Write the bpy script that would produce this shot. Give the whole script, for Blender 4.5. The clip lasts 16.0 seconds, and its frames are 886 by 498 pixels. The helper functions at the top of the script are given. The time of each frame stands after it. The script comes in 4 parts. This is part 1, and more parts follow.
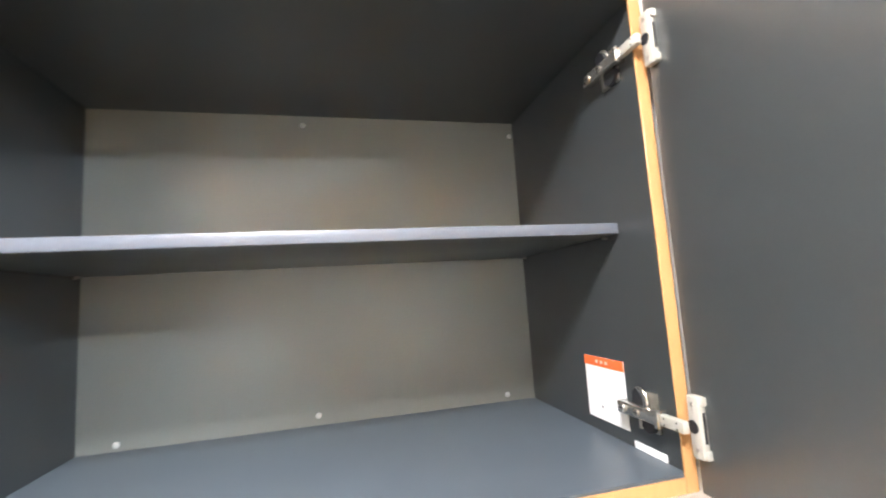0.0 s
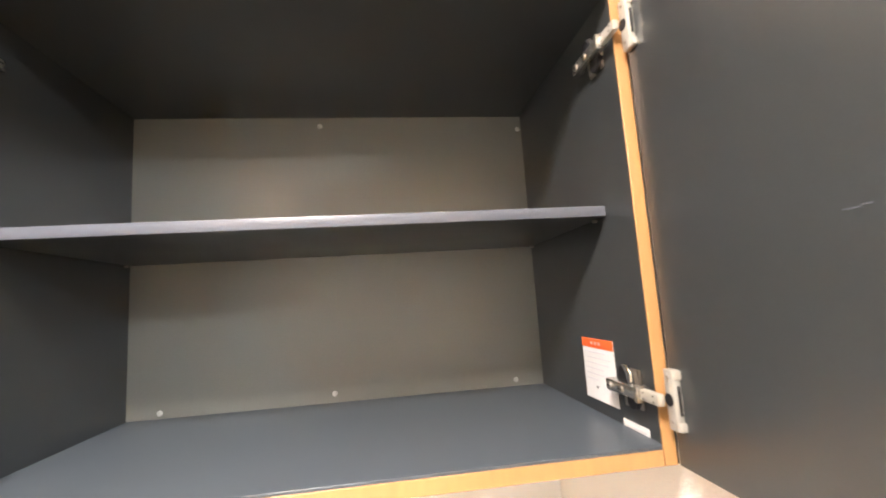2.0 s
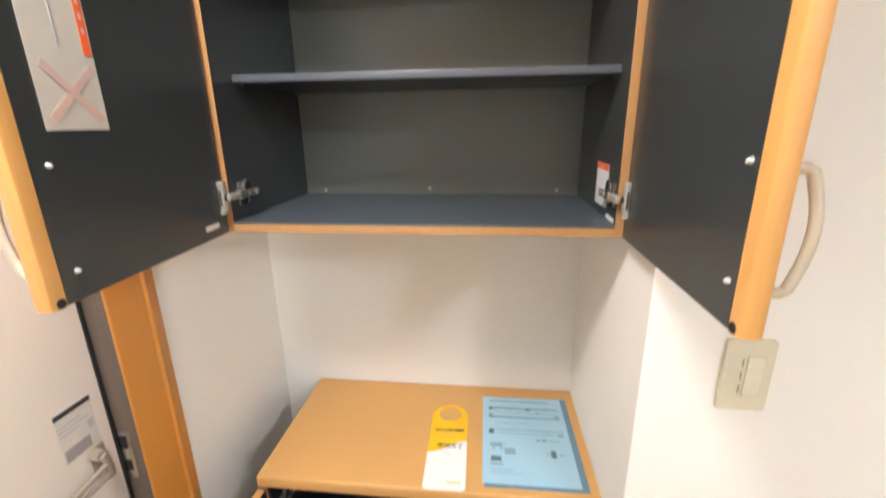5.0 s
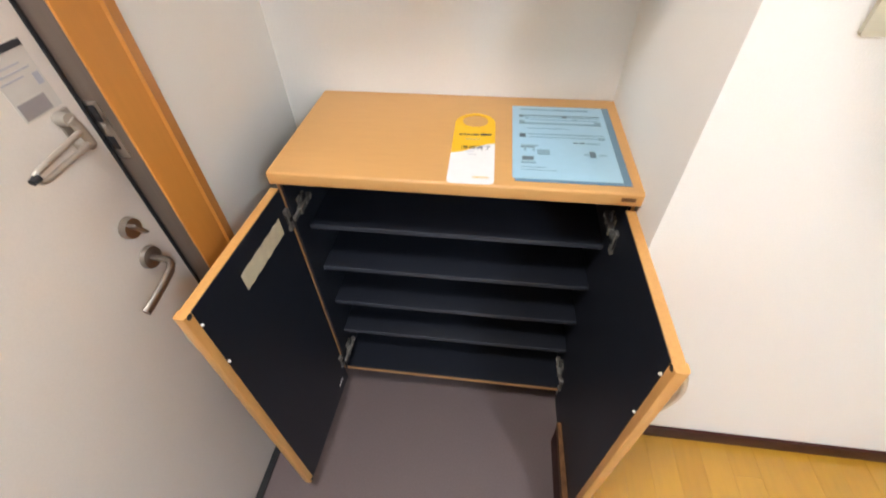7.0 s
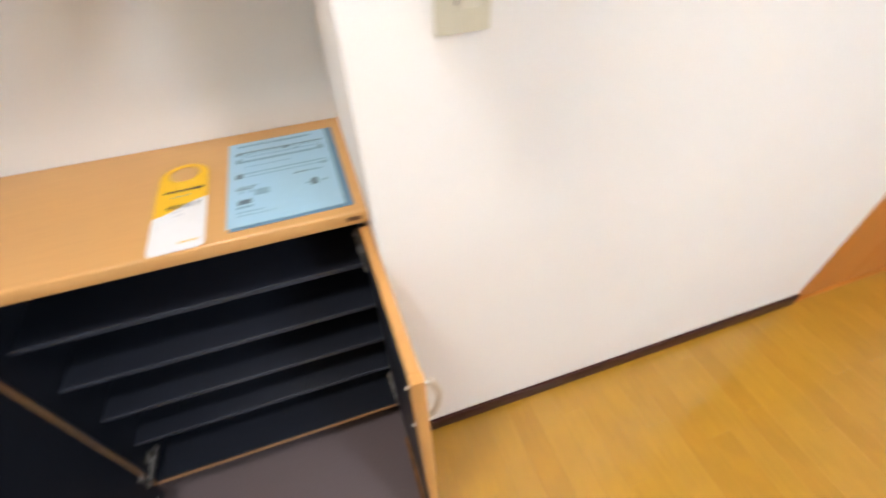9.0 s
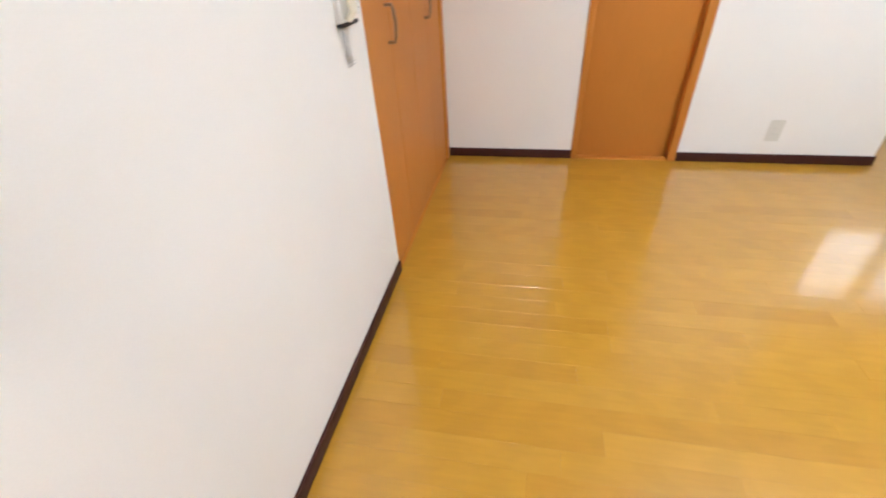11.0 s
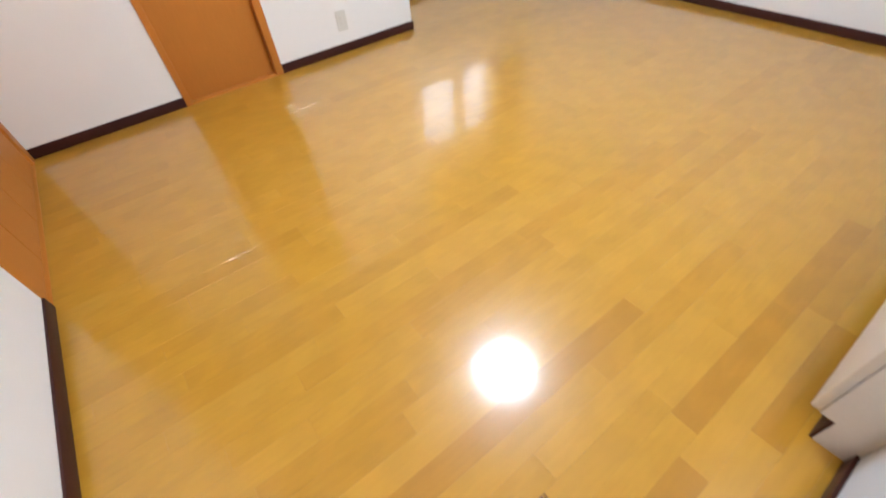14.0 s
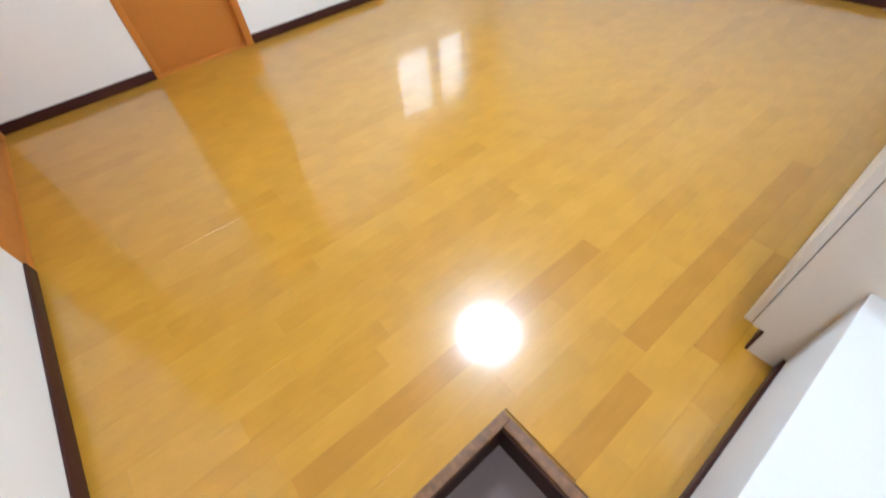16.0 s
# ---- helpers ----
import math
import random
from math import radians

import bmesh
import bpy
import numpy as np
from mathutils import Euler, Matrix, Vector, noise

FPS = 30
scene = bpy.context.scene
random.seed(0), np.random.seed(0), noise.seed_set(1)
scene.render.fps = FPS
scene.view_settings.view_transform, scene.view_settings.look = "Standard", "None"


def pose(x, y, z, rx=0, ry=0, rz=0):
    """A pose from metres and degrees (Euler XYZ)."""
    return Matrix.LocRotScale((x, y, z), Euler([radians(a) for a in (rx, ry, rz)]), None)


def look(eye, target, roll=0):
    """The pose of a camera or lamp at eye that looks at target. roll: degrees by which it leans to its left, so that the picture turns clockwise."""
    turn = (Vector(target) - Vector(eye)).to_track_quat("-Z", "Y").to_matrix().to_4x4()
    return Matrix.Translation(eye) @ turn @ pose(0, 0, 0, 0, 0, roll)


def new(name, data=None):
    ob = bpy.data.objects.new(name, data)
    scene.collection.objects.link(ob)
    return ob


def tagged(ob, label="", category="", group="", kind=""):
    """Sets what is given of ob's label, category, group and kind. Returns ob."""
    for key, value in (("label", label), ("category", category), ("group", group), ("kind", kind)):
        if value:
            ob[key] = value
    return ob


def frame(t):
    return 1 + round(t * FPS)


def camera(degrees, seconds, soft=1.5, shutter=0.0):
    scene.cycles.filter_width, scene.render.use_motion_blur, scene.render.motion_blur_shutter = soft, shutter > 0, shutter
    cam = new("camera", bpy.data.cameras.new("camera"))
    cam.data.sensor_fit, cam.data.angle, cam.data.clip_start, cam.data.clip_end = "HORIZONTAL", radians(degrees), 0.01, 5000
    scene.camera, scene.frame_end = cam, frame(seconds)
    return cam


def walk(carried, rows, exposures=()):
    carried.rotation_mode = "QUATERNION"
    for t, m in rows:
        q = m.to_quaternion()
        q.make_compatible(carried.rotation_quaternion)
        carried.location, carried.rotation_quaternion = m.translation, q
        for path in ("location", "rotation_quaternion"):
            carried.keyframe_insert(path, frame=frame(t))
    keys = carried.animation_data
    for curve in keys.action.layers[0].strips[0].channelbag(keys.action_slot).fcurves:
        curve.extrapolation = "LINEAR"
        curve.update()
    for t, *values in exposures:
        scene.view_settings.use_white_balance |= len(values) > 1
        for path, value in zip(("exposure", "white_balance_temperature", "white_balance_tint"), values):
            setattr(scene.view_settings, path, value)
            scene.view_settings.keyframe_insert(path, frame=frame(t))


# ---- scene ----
cam = camera(93.0, 16.0, soft=1.9, shutter=0.5)
PATH = [
    (0, (0.392, -0.265, 1.566), (0.863, 1.666, 1.788), -3.7),
    (0.5, (0.391, -0.275, 1.547), (0.674, 1.693, 1.764), -1.2),
    (1, (0.405, -0.27, 1.544), (0.636, 1.704, 1.773), -2.6),
    (1.5, (0.413, -0.274, 1.548), (0.731, 1.682, 1.814), -3.1),
    (2, (0.446, -0.306, 1.537), (0.711, 1.662, 1.781), -3.7),
    (2.5, (0.527, -0.405, 1.546), (0.307, 1.574, 1.73), -3.7),
    (2.8, (0.555, -0.48, 1.614), (0.162, 1.48, 1.56), -4.2),
    (3, (0.566, -0.515, 1.637), (0.152, 1.438, 1.504), -2.8),
    (3.2, (0.581, -0.544, 1.653), (0.173, 1.408, 1.506), -4.2),
    (5.3, (0.485, -0.609, 1.51), (0.287, 1.244, 0.785), -0.7),
    (5.5, (0.481, -0.603, 1.482), (0.277, 1.199, 0.638), -0.8),
    (6, (0.474, -0.583, 1.41), (0.26, 1.072, 0.308), -1.4),
    (6.5, (0.464, -0.569, 1.347), (0.246, 0.938, 0.05), -1.8),
    (7, (0.455, -0.569, 1.294), (0.247, 0.826, -0.124), -1.7),
    (7.5, (0.45, -0.563, 1.284), (0.278, 0.783, -0.185), -1.4),
    (8, (0.459, -0.556, 1.276), (0.362, 0.786, -0.205), -0.8),
    (8.5, (0.543, -0.538, 1.284), (0.635, 0.824, -0.177), -0.8),
    (9, (0.695, -0.526, 1.291), (1.108, 0.836, -0.115), -2.4),
    (9.2, (0.746, -0.518, 1.278), (1.339, 0.824, -0.082), -0.0),
    (9.5, (0.798, -0.511, 1.243), (1.615, 0.808, -0.018), 0.3),
    (9.7, (0.821, -0.509, 1.194), (1.823, 0.699, -0.046), -0.3),
    (10, (0.845, -0.489, 1.165), (2.057, 0.517, -0.068), -1.9),
    (10.2, (0.851, -0.47, 1.147), (2.198, 0.383, -0.06), -2.4),
    (12.3, (0.784, -0.671, 1.184), (2.364, -0.674, -0.041), -3.4),
    (12.5, (0.779, -0.68, 1.17), (2.364, -0.752, -0.048), -2.9),
    (13, (0.776, -0.671, 1.169), (2.272, -1.077, -0.094), -0.9),
    (13.5, (0.691, -0.612, 1.147), (1.982, -1.327, -0.203), -2.5),
    (14, (0.632, -0.615, 1.128), (1.773, -1.382, -0.324), -5.4),
    (14.5, (0.556, -0.62, 1.092), (1.594, -1.302, -0.476), -7.7),
    (15, (0.515, -0.62, 1.073), (1.484, -1.266, -0.552), -8.0),
    (15.5, (0.498, -0.609, 1.068), (1.456, -1.273, -0.557), -7.5),
    (16, (0.49, -0.586, 1.1), (1.552, -1.349, -0.414), -6.3),
]
EXPOSURES = [(0, 1.58, 5950, 10), (0.5, 1.52, 6150, 11), (1.5, 1.31, 6450, 13), (2.0, 1.22, 6750, 15), (2.5, 1.16, 6750, 16), (3.0, 0.78, 6450, 17), (3.2, 0.74, 6300, 15),
             (5.3, 0.12, 6300, 10), (6.5, 0.12, 6200, 10), (8, 0.15, 5950, 10), (9, 0.06, 6050, 11), (10, 0.04, 5850, 10), (12.3, -0.14, 5950, 11), (13, -0.10, 5900, 11), (14, -0.02, 5700, 11),
             (14.6, 0.00, 5450, 8), (15.2, -0.02, 5550, 8), (16, 0.06, 5450, 7)]
walk(cam, [(t, look(eye, target, roll)) for t, eye, target, roll in PATH], EXPOSURES)

# ---- world, lamps ----
world = bpy.data.worlds.new("sky")
scene.world = world
world.use_nodes = True
wn = world.node_tree.nodes
sky = wn.new("ShaderNodeTexSky")
sky.sky_type, sky.sun_disc = "NISHITA", False
sky.sun_elevation, sky.sun_rotation = radians(40), radians(200)
world.node_tree.links.new(sky.outputs["Color"], wn["Background"].inputs["Color"])
wn["Background"].inputs["Strength"].default_value = 0.12

LAMP = (1.826, -1.950)     # round ceiling light
CEIL = 2.40


def area_lamp(name, m, sx, sy, watts, colour, shape="RECTANGLE"):
    d = bpy.data.lights.new(name, "AREA")
    d.shape, d.size, d.size_y, d.energy, d.color = shape, sx, sy, watts, colour
    ob = new(name, d)
    ob.matrix_world = m
    return ob


area_lamp("entrance_lamp_light", pose(0.15, -0.60, CEIL - 0.075), 0.30, 0.30, 21, (1.0, 0.95, 0.89), "DISK")
area_lamp("window_daylight", pose(4.13, -3.28, 1.18, 0, 90, 0), 0.72, 0.94, 7, (0.92, 0.96, 1.0))


# ---- materials ----
def material(name, base, rough=0.5, metal=0.0, grain=None, amount=0.06, bump=0.0, bump_scale=200.0, coat=0.0, by_object=0.0,
             stretch=(1, 1, 1), spec=0.5, blotch=0.04, island=False, figure=0.0):
    """A procedural surface: base colour varied by fine grain and broad blotches, with relief."""
    m = bpy.data.materials.new(name)
    m.use_nodes = True
    nt = m.node_tree
    N, L = nt.nodes, nt.links
    b = N["Principled BSDF"]
    b.inputs["Roughness"].default_value, b.inputs["Metallic"].default_value = rough, metal
    b.inputs["Coat Weight"].default_value = coat
    b.inputs["Coat Roughness"].default_value = 0.09
    b.inputs["Specular IOR Level"].default_value = spec
    tc = N.new("ShaderNodeTexCoord")
    mp = N.new("ShaderNodeMapping")
    mp.inputs["Scale"].default_value = stretch
    if by_object:                      # every piece shows its own stretch of grain
        oi = N.new("ShaderNodeObjectInfo")
        ge = N.new("ShaderNodeNewGeometry")
        own = ge.outputs["Random Per Island"] if island else oi.outputs["Random"]
        far_off = N.new("ShaderNodeVectorMath")
        far_off.operation = "SCALE"
        far_off.inputs[0].default_value = (31.0, 57.0, 13.0)
        L.new(own, far_off.inputs["Scale"])
        moved = N.new("ShaderNodeVectorMath")
        L.new(tc.outputs["Object"], moved.inputs[0])
        L.new(far_off.outputs["Vector"], moved.inputs[1])
        L.new(moved.outputs["Vector"], mp.inputs["Vector"])
    else:
        L.new(tc.outputs["Object"], mp.inputs["Vector"])
    n1 = N.new("ShaderNodeTexNoise")
    n1.inputs["Scale"].default_value, n1.inputs["Detail"].default_value = (grain or 60.0), 5.0
    L.new(mp.outputs["Vector"], n1.inputs["Vector"])
    n2 = N.new("ShaderNodeTexNoise")
    n2.inputs["Scale"].default_value, n2.inputs["Detail"].default_value = 2.3, 2.0
    L.new(tc.outputs["Object"], n2.inputs["Vector"])

    def around(src, amp):
        r = N.new("ShaderNodeMapRange")
        r.inputs["From Min"].default_value, r.inputs["From Max"].default_value = 0.25, 0.75
        r.inputs["To Min"].default_value, r.inputs["To Max"].default_value = 1 - amp, 1 + amp
        L.new(src, r.inputs["Value"])
        return r.outputs["Result"]

    def times(a, c):
        k = N.new("ShaderNodeMath")
        k.operation = "MULTIPLY"
        L.new(a, k.inputs[0])
        L.new(c, k.inputs[1])
        return k.outputs["Value"]

    f = times(around(n1.outputs["Fac"], amount), around(n2.outputs["Fac"], blotch))
    if figure:                         # flowing growth rings, cut open along the piece
        wv = N.new("ShaderNodeTexWave")
        wv.wave_type, wv.bands_direction = "RINGS", "X"
        wv.inputs["Scale"].default_value, wv.inputs["Distortion"].default_value = 5.0, 7.0
        wv.inputs["Detail"].default_value, wv.inputs["Detail Scale"].default_value = 3.0, 0.6
        mw = N.new("ShaderNodeMapping")
        mw.inputs["Scale"].default_value = (3.2, 0.55, 3.2)
        L.new(moved.outputs["Vector"], mw.inputs["Vector"])
        L.new(mw.outputs["Vector"], wv.inputs["Vector"])
        f = times(f, around(wv.outputs["Fac"], figure))
    if by_object:
        r = N.new("ShaderNodeMapRange")
        few = N.new("ShaderNodeMath")      # most pieces alike, a few darker
        few.operation = "POWER"
        few.inputs[1].default_value = 4.0
        r.inputs["To Min"].default_value, r.inputs["To Max"].default_value = 1 + by_object * 0.3, 1 - by_object * 1.4
        L.new(own, few.inputs[0])
        L.new(few.outputs["Value"], r.inputs["Value"])
        f = times(f, r.outputs["Result"])
    mix = N.new("ShaderNodeVectorMath")
    mix.operation = "SCALE"
    mix.inputs[0].default_value = base
    L.new(f, mix.inputs["Scale"])
    L.new(mix.outputs["Vector"], b.inputs["Base Color"])
    r = N.new("ShaderNodeMapRange")
    r.inputs["To Min"].default_value, r.inputs["To Max"].default_value = max(0.02, rough * 0.88), min(1, rough * 1.12)
    L.new(n2.outputs["Fac"], r.inputs["Value"])
    L.new(r.outputs["Result"], b.inputs["Roughness"])
    if bump:
        nb = N.new("ShaderNodeTexNoise")
        nb.inputs["Scale"].default_value, nb.inputs["Detail"].default_value = bump_scale, 3.0
        L.new(mp.outputs["Vector"], nb.inputs["Vector"])
        bp = N.new("ShaderNodeBump")
        bp.inputs["Strength"].default_value, bp.inputs["Distance"].default_value = bump, 0.002
        L.new(nb.outputs["Fac"], bp.inputs["Height"])
        L.new(bp.outputs["Normal"], b.inputs["Normal"])
    return m


def glowing(name, colour, strength):
    m = bpy.data.materials.new(name)
    m.use_nodes = True
    b = m.node_tree.nodes["Principled BSDF"]
    b.inputs["Base Color"].default_value = (*colour, 1)
    b.inputs["Emission Color"].default_value = (*colour, 1)
    b.inputs["Emission Strength"].default_value = strength
    return m


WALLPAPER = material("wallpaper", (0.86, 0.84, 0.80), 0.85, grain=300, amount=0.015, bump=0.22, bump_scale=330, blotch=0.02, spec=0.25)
# ledge white greyed: the colour offsets excess lamp light on its top
LEDGE = material("ledge_greyed", (0.62, 0.63, 0.64), 0.7, grain=200, amount=0.02, bump=0.12, bump_scale=300, blotch=0.03, spec=0.3)
CEILING = material("ceiling_paper", (0.88, 0.87, 0.84), 0.9, grain=200, amount=0.02, bump=0.2, spec=0.2)
BEECH = material("beech_laminate", (0.62, 0.322, 0.098), 0.38, grain=26, amount=0.07, bump=0.04, stretch=(6, 6, 0.6), coat=0.1)
BEECH_EDGE = material("beech_edging", (0.46, 0.248, 0.100), 0.42, grain=26, amount=0.06, stretch=(6, 6, 0.6))
BEECH_TOP = material("beech_top", (0.60, 0.330, 0.112), 0.40, grain=26, amount=0.03, bump=0.04, stretch=(0.6, 6, 6), coat=0.1)
CASING = material("orange_casing", (0.60, 0.250, 0.046), 0.36, grain=22, amount=0.035, bump=0.03, stretch=(5, 5, 0.5))
BEECH_RED = material("orange_door_laminate", (0.54, 0.208, 0.036), 0.46, spec=0.25, grain=22, amount=0.035, bump=0.04, stretch=(6, 6, 0.5))
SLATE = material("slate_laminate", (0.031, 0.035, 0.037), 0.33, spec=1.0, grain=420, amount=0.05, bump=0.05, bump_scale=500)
SLATE_BACK = material("slate_hardboard", (0.20, 0.203, 0.186), 0.34, grain=420, amount=0.06, bump=0.06, bump_scale=420, spec=0.9)
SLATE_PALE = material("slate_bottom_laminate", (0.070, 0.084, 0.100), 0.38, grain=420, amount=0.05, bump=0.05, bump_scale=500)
SHELF_EDGE = material("shelf_edge", (0.11, 0.12, 0.145), 0.35, grain=200, amount=0.04)
BLACK_LAM = material("black_laminate", (0.013, 0.015, 0.022), 0.40, spec=0.4, grain=300, amount=0.06, bump=0.04, bump_scale=400)
DARK_BROWN = material("dark_brown_skirting", (0.052, 0.016, 0.012), 0.5, spec=0.22, grain=60, amount=0.1, stretch=(1, 1, 8))
OAK = material("oak_nosing", (0.175, 0.086, 0.036), 0.42, grain=17, amount=0.5, bump=0.15, stretch=(2.6, 2.6, 3), spec=0.3)
VINYL = material("vinyl_floor", (0.146, 0.107, 0.104), 0.6, grain=160, amount=0.07, bump=0.15, bump_scale=240)
DULL = material("dull_hinge_steel", (0.26, 0.25, 0.23), 0.4, 0.7, grain=200, amount=0.05)
CHROME = material("polished_hinge_steel", (0.52, 0.50, 0.46), 0.25, 0.9, grain=200, amount=0.04)
CUP = material("matt_nickel", (0.48, 0.46, 0.41), 0.42, 0.35, grain=200, amount=0.04)
NICKEL = material("nickel_plate", (0.60, 0.57, 0.53), 0.33, 0.85, grain=200, amount=0.04)
CHAMPAGNE = material("champagne_guard_metal", (0.44, 0.39, 0.33), 0.42, 0.55, grain=120, amount=0.05)
LEVER_STEEL = material("brushed_lever_steel", (0.36, 0.33, 0.30), 0.36, 1.0, grain=120, amount=0.05)
STEEL = material("satin_steel", (0.55, 0.51, 0.46), 0.32, 1.0, grain=120, amount=0.05)
BRONZE = material("bronze_steel_frame", (0.185, 0.142, 0.115), 0.42, 0.4, grain=14, amount=0.10, stretch=(9, 9, 0.5), blotch=0.12)
BLACK = material("black_rubber", (0.010, 0.010, 0.012), 0.6)
DOOR_PAINT = material("door_paint", (0.80, 0.74, 0.67), 0.42, grain=250, amount=0.02, bump=0.08, bump_scale=160)
IVORY = material("ivory_plastic", (0.66, 0.62, 0.48), 0.4, grain=90, amount=0.02)
IVORY_LIGHT = material("ivory_key", (0.74, 0.70, 0.57), 0.38, grain=90, amount=0.02)
WHITE_PLASTIC = material("white_plastic", (0.74, 0.74, 0.72), 0.4, grain=90, amount=0.02)
GREY_PLASTIC = material("grey_plastic", (0.46, 0.46, 0.45), 0.45, grain=90, amount=0.03)
SLIT_GREY = material("switch_slit", (0.20, 0.18, 0.14), 0.5)
SOCKET_WHITE = material("socket_plastic", (0.70, 0.68, 0.61), 0.4, grain=90, amount=0.02)
VENT_GREY = material("vent_plastic", (0.62, 0.62, 0.61), 0.45, grain=90, amount=0.02)
CREAM_METAL = material("cream_handle", (0.62, 0.55, 0.44), 0.35, 0.4, grain=90, amount=0.02)
PAPER_WHITE = material("white_card", (0.80, 0.80, 0.80), 0.5, grain=90, amount=0.02)
POUCH_FILM = material("pouch_film", (0.90, 0.89, 0.86), 0.3, grain=90, amount=0.02)
PAPER_LABEL = material("label_paper", (0.60, 0.57, 0.52), 0.55, grain=30, amount=0.05)
PAPER_MASK = material("masking_tape", (0.58, 0.52, 0.37), 0.7, grain=40, amount=0.1, bump=0.2, bump_scale=80)
PAPER_BLUE = material("blue_sheet", (0.36, 0.57, 0.71), 0.35, grain=60, amount=0.02)
FILE_BLUE = material("blue_folder_edge", (0.15, 0.26, 0.36), 0.25, grain=60, amount=0.03)
YELLOW = material("yellow_card", (0.86, 0.50, 0.004), 0.45, grain=60, amount=0.02)
ORANGE = material("orange_print", (0.84, 0.13, 0.03), 0.5, grain=60, amount=0.03)
PINK = material("faded_red_print", (0.64, 0.45, 0.40), 0.55, grain=40, amount=0.1)
BLUE_INK = material("pale_ink", (0.42, 0.43, 0.48), 0.6, grain=40, amount=0.1)
FAINT_INK = material("faint_ink", (0.64, 0.64, 0.68), 0.6, grain=40, amount=0.1)
INK = material("ink", (0.035, 0.035, 0.04), 0.6, grain=60, amount=0.1)
INK_BLUE = material("printed_bar", (0.11, 0.16, 0.20), 0.5, grain=60, amount=0.05)
INK_PALE = material("pale_printed_bar", (0.22, 0.36, 0.46), 0.5, grain=60, amount=0.05)
KITCHEN_WHITE = material("kitchen_panel", (0.70, 0.64, 0.58), 0.4, grain=120, amount=0.02)
ALU = material("window_aluminium", (0.55, 0.54, 0.52), 0.35, 0.8, grain=90, amount=0.03)
def strip_wood(name, base, far):
    return material(name, base, 0.30, grain=9, amount=0.05, bump=0.04, bump_scale=26, stretch=(9, 0.8, 4), coat=1.0, by_object=0.02, spec=0.40, blotch=0.05,
                    island=far, figure=0.025)


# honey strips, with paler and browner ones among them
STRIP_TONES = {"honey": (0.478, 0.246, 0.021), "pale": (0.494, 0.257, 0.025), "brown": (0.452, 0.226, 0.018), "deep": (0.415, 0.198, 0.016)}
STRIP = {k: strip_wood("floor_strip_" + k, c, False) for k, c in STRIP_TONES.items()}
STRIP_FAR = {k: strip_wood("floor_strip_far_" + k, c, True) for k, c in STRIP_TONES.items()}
SUBFLOOR = material("floor_joint", (0.36, 0.18, 0.012), 0.5)
SCREEN = glowing("lamp_diffuser", (0.86, 0.94, 1.0), 1.0)
_n, _l = SCREEN.node_tree.nodes, SCREEN.node_tree.links
_tc, _sep, _mr = _n.new("ShaderNodeTexCoord"), _n.new("ShaderNodeVectorMath"), _n.new("ShaderNodeMapRange")
_sep.operation = "DISTANCE"           # brightest under the tube, paler towards the rim
_sep.inputs[1].default_value = (LAMP[0], LAMP[1], CEIL - 0.107)
_l.new(_tc.outputs["Object"], _sep.inputs[0])
_mr.interpolation_type = "SMOOTHSTEP"
for _k, _v in (("From Min", 0.02), ("From Max", 0.31), ("To Min", 172.0), ("To Max", 3.0)):
    _mr.inputs[_k].default_value = _v
_l.new(_sep.outputs["Value"], _mr.inputs["Value"])
_l.new(_mr.outputs["Result"], _n["Principled BSDF"].inputs["Emission Strength"])

GLOBE = glowing("entrance_diffuser", (1.0, 0.95, 0.89), 6.0)

GLASS = bpy.data.materials.new("window_glass")
GLASS.use_nodes = True
_b = GLASS.node_tree.nodes["Principled BSDF"]
_b.inputs["Transmission Weight"].default_value, _b.inputs["Roughness"].default_value = 1.0, 0.35
_b.inputs["Base Color"].default_value = (0.92, 0.93, 0.92, 1)
CLEAR = bpy.data.materials.new("clear_film")
CLEAR.use_nodes = True
_b = CLEAR.node_tree.nodes["Principled BSDF"]
_b.inputs["Transmission Weight"].default_value, _b.inputs["Roughness"].default_value = 1.0, 0.08
_b.inputs["Base Color"].default_value = (0.80, 0.90, 0.96, 1)
_b.inputs["IOR"].default_value = 1.1


# ---- building helpers ----
def box(bm, lo, hi, m=None, bevel=0.0, segments=2):
    """Adds a box to bm, its edges rounded, turned by m."""
    verts = [bm.verts.new((x, y, z)) for x in (lo[0], hi[0]) for y in (lo[1], hi[1]) for z in (lo[2], hi[2])]
    faces = [bm.faces.new([verts[i] for i in f]) for f in ((0, 1, 3, 2), (4, 6, 7, 5), (0, 4, 5, 1), (2, 3, 7, 6), (0, 2, 6, 4), (1, 5, 7, 3))]
    out = verts
    if bevel:
        edges = list({e for f in faces for e in f.edges})
        r = bmesh.ops.bevel(bm, geom=edges, offset=bevel, segments=segments, affect="EDGES", profile=0.5)
        out = list({v for f in r["faces"] for v in f.verts} | {v for v in verts if v.is_valid})
    if m is not None:
        bmesh.ops.transform(bm, matrix=m, verts=out)
    return out


def rod(bm, a, b, r, n=16, r2=None, m=None):
    """Adds a round bar from a to b."""
    a, b = Vector(a), Vector(b)
    turn = (b - a).to_track_quat("Z", "Y").to_matrix().to_4x4()
    mm = Matrix.Translation((a + b) / 2) @ turn
    if m is not None:
        mm = m @ mm
    bmesh.ops.create_cone(bm, cap_ends=True, segments=n, radius1=r, radius2=r if r2 is None else r2, depth=(b - a).length, matrix=mm)


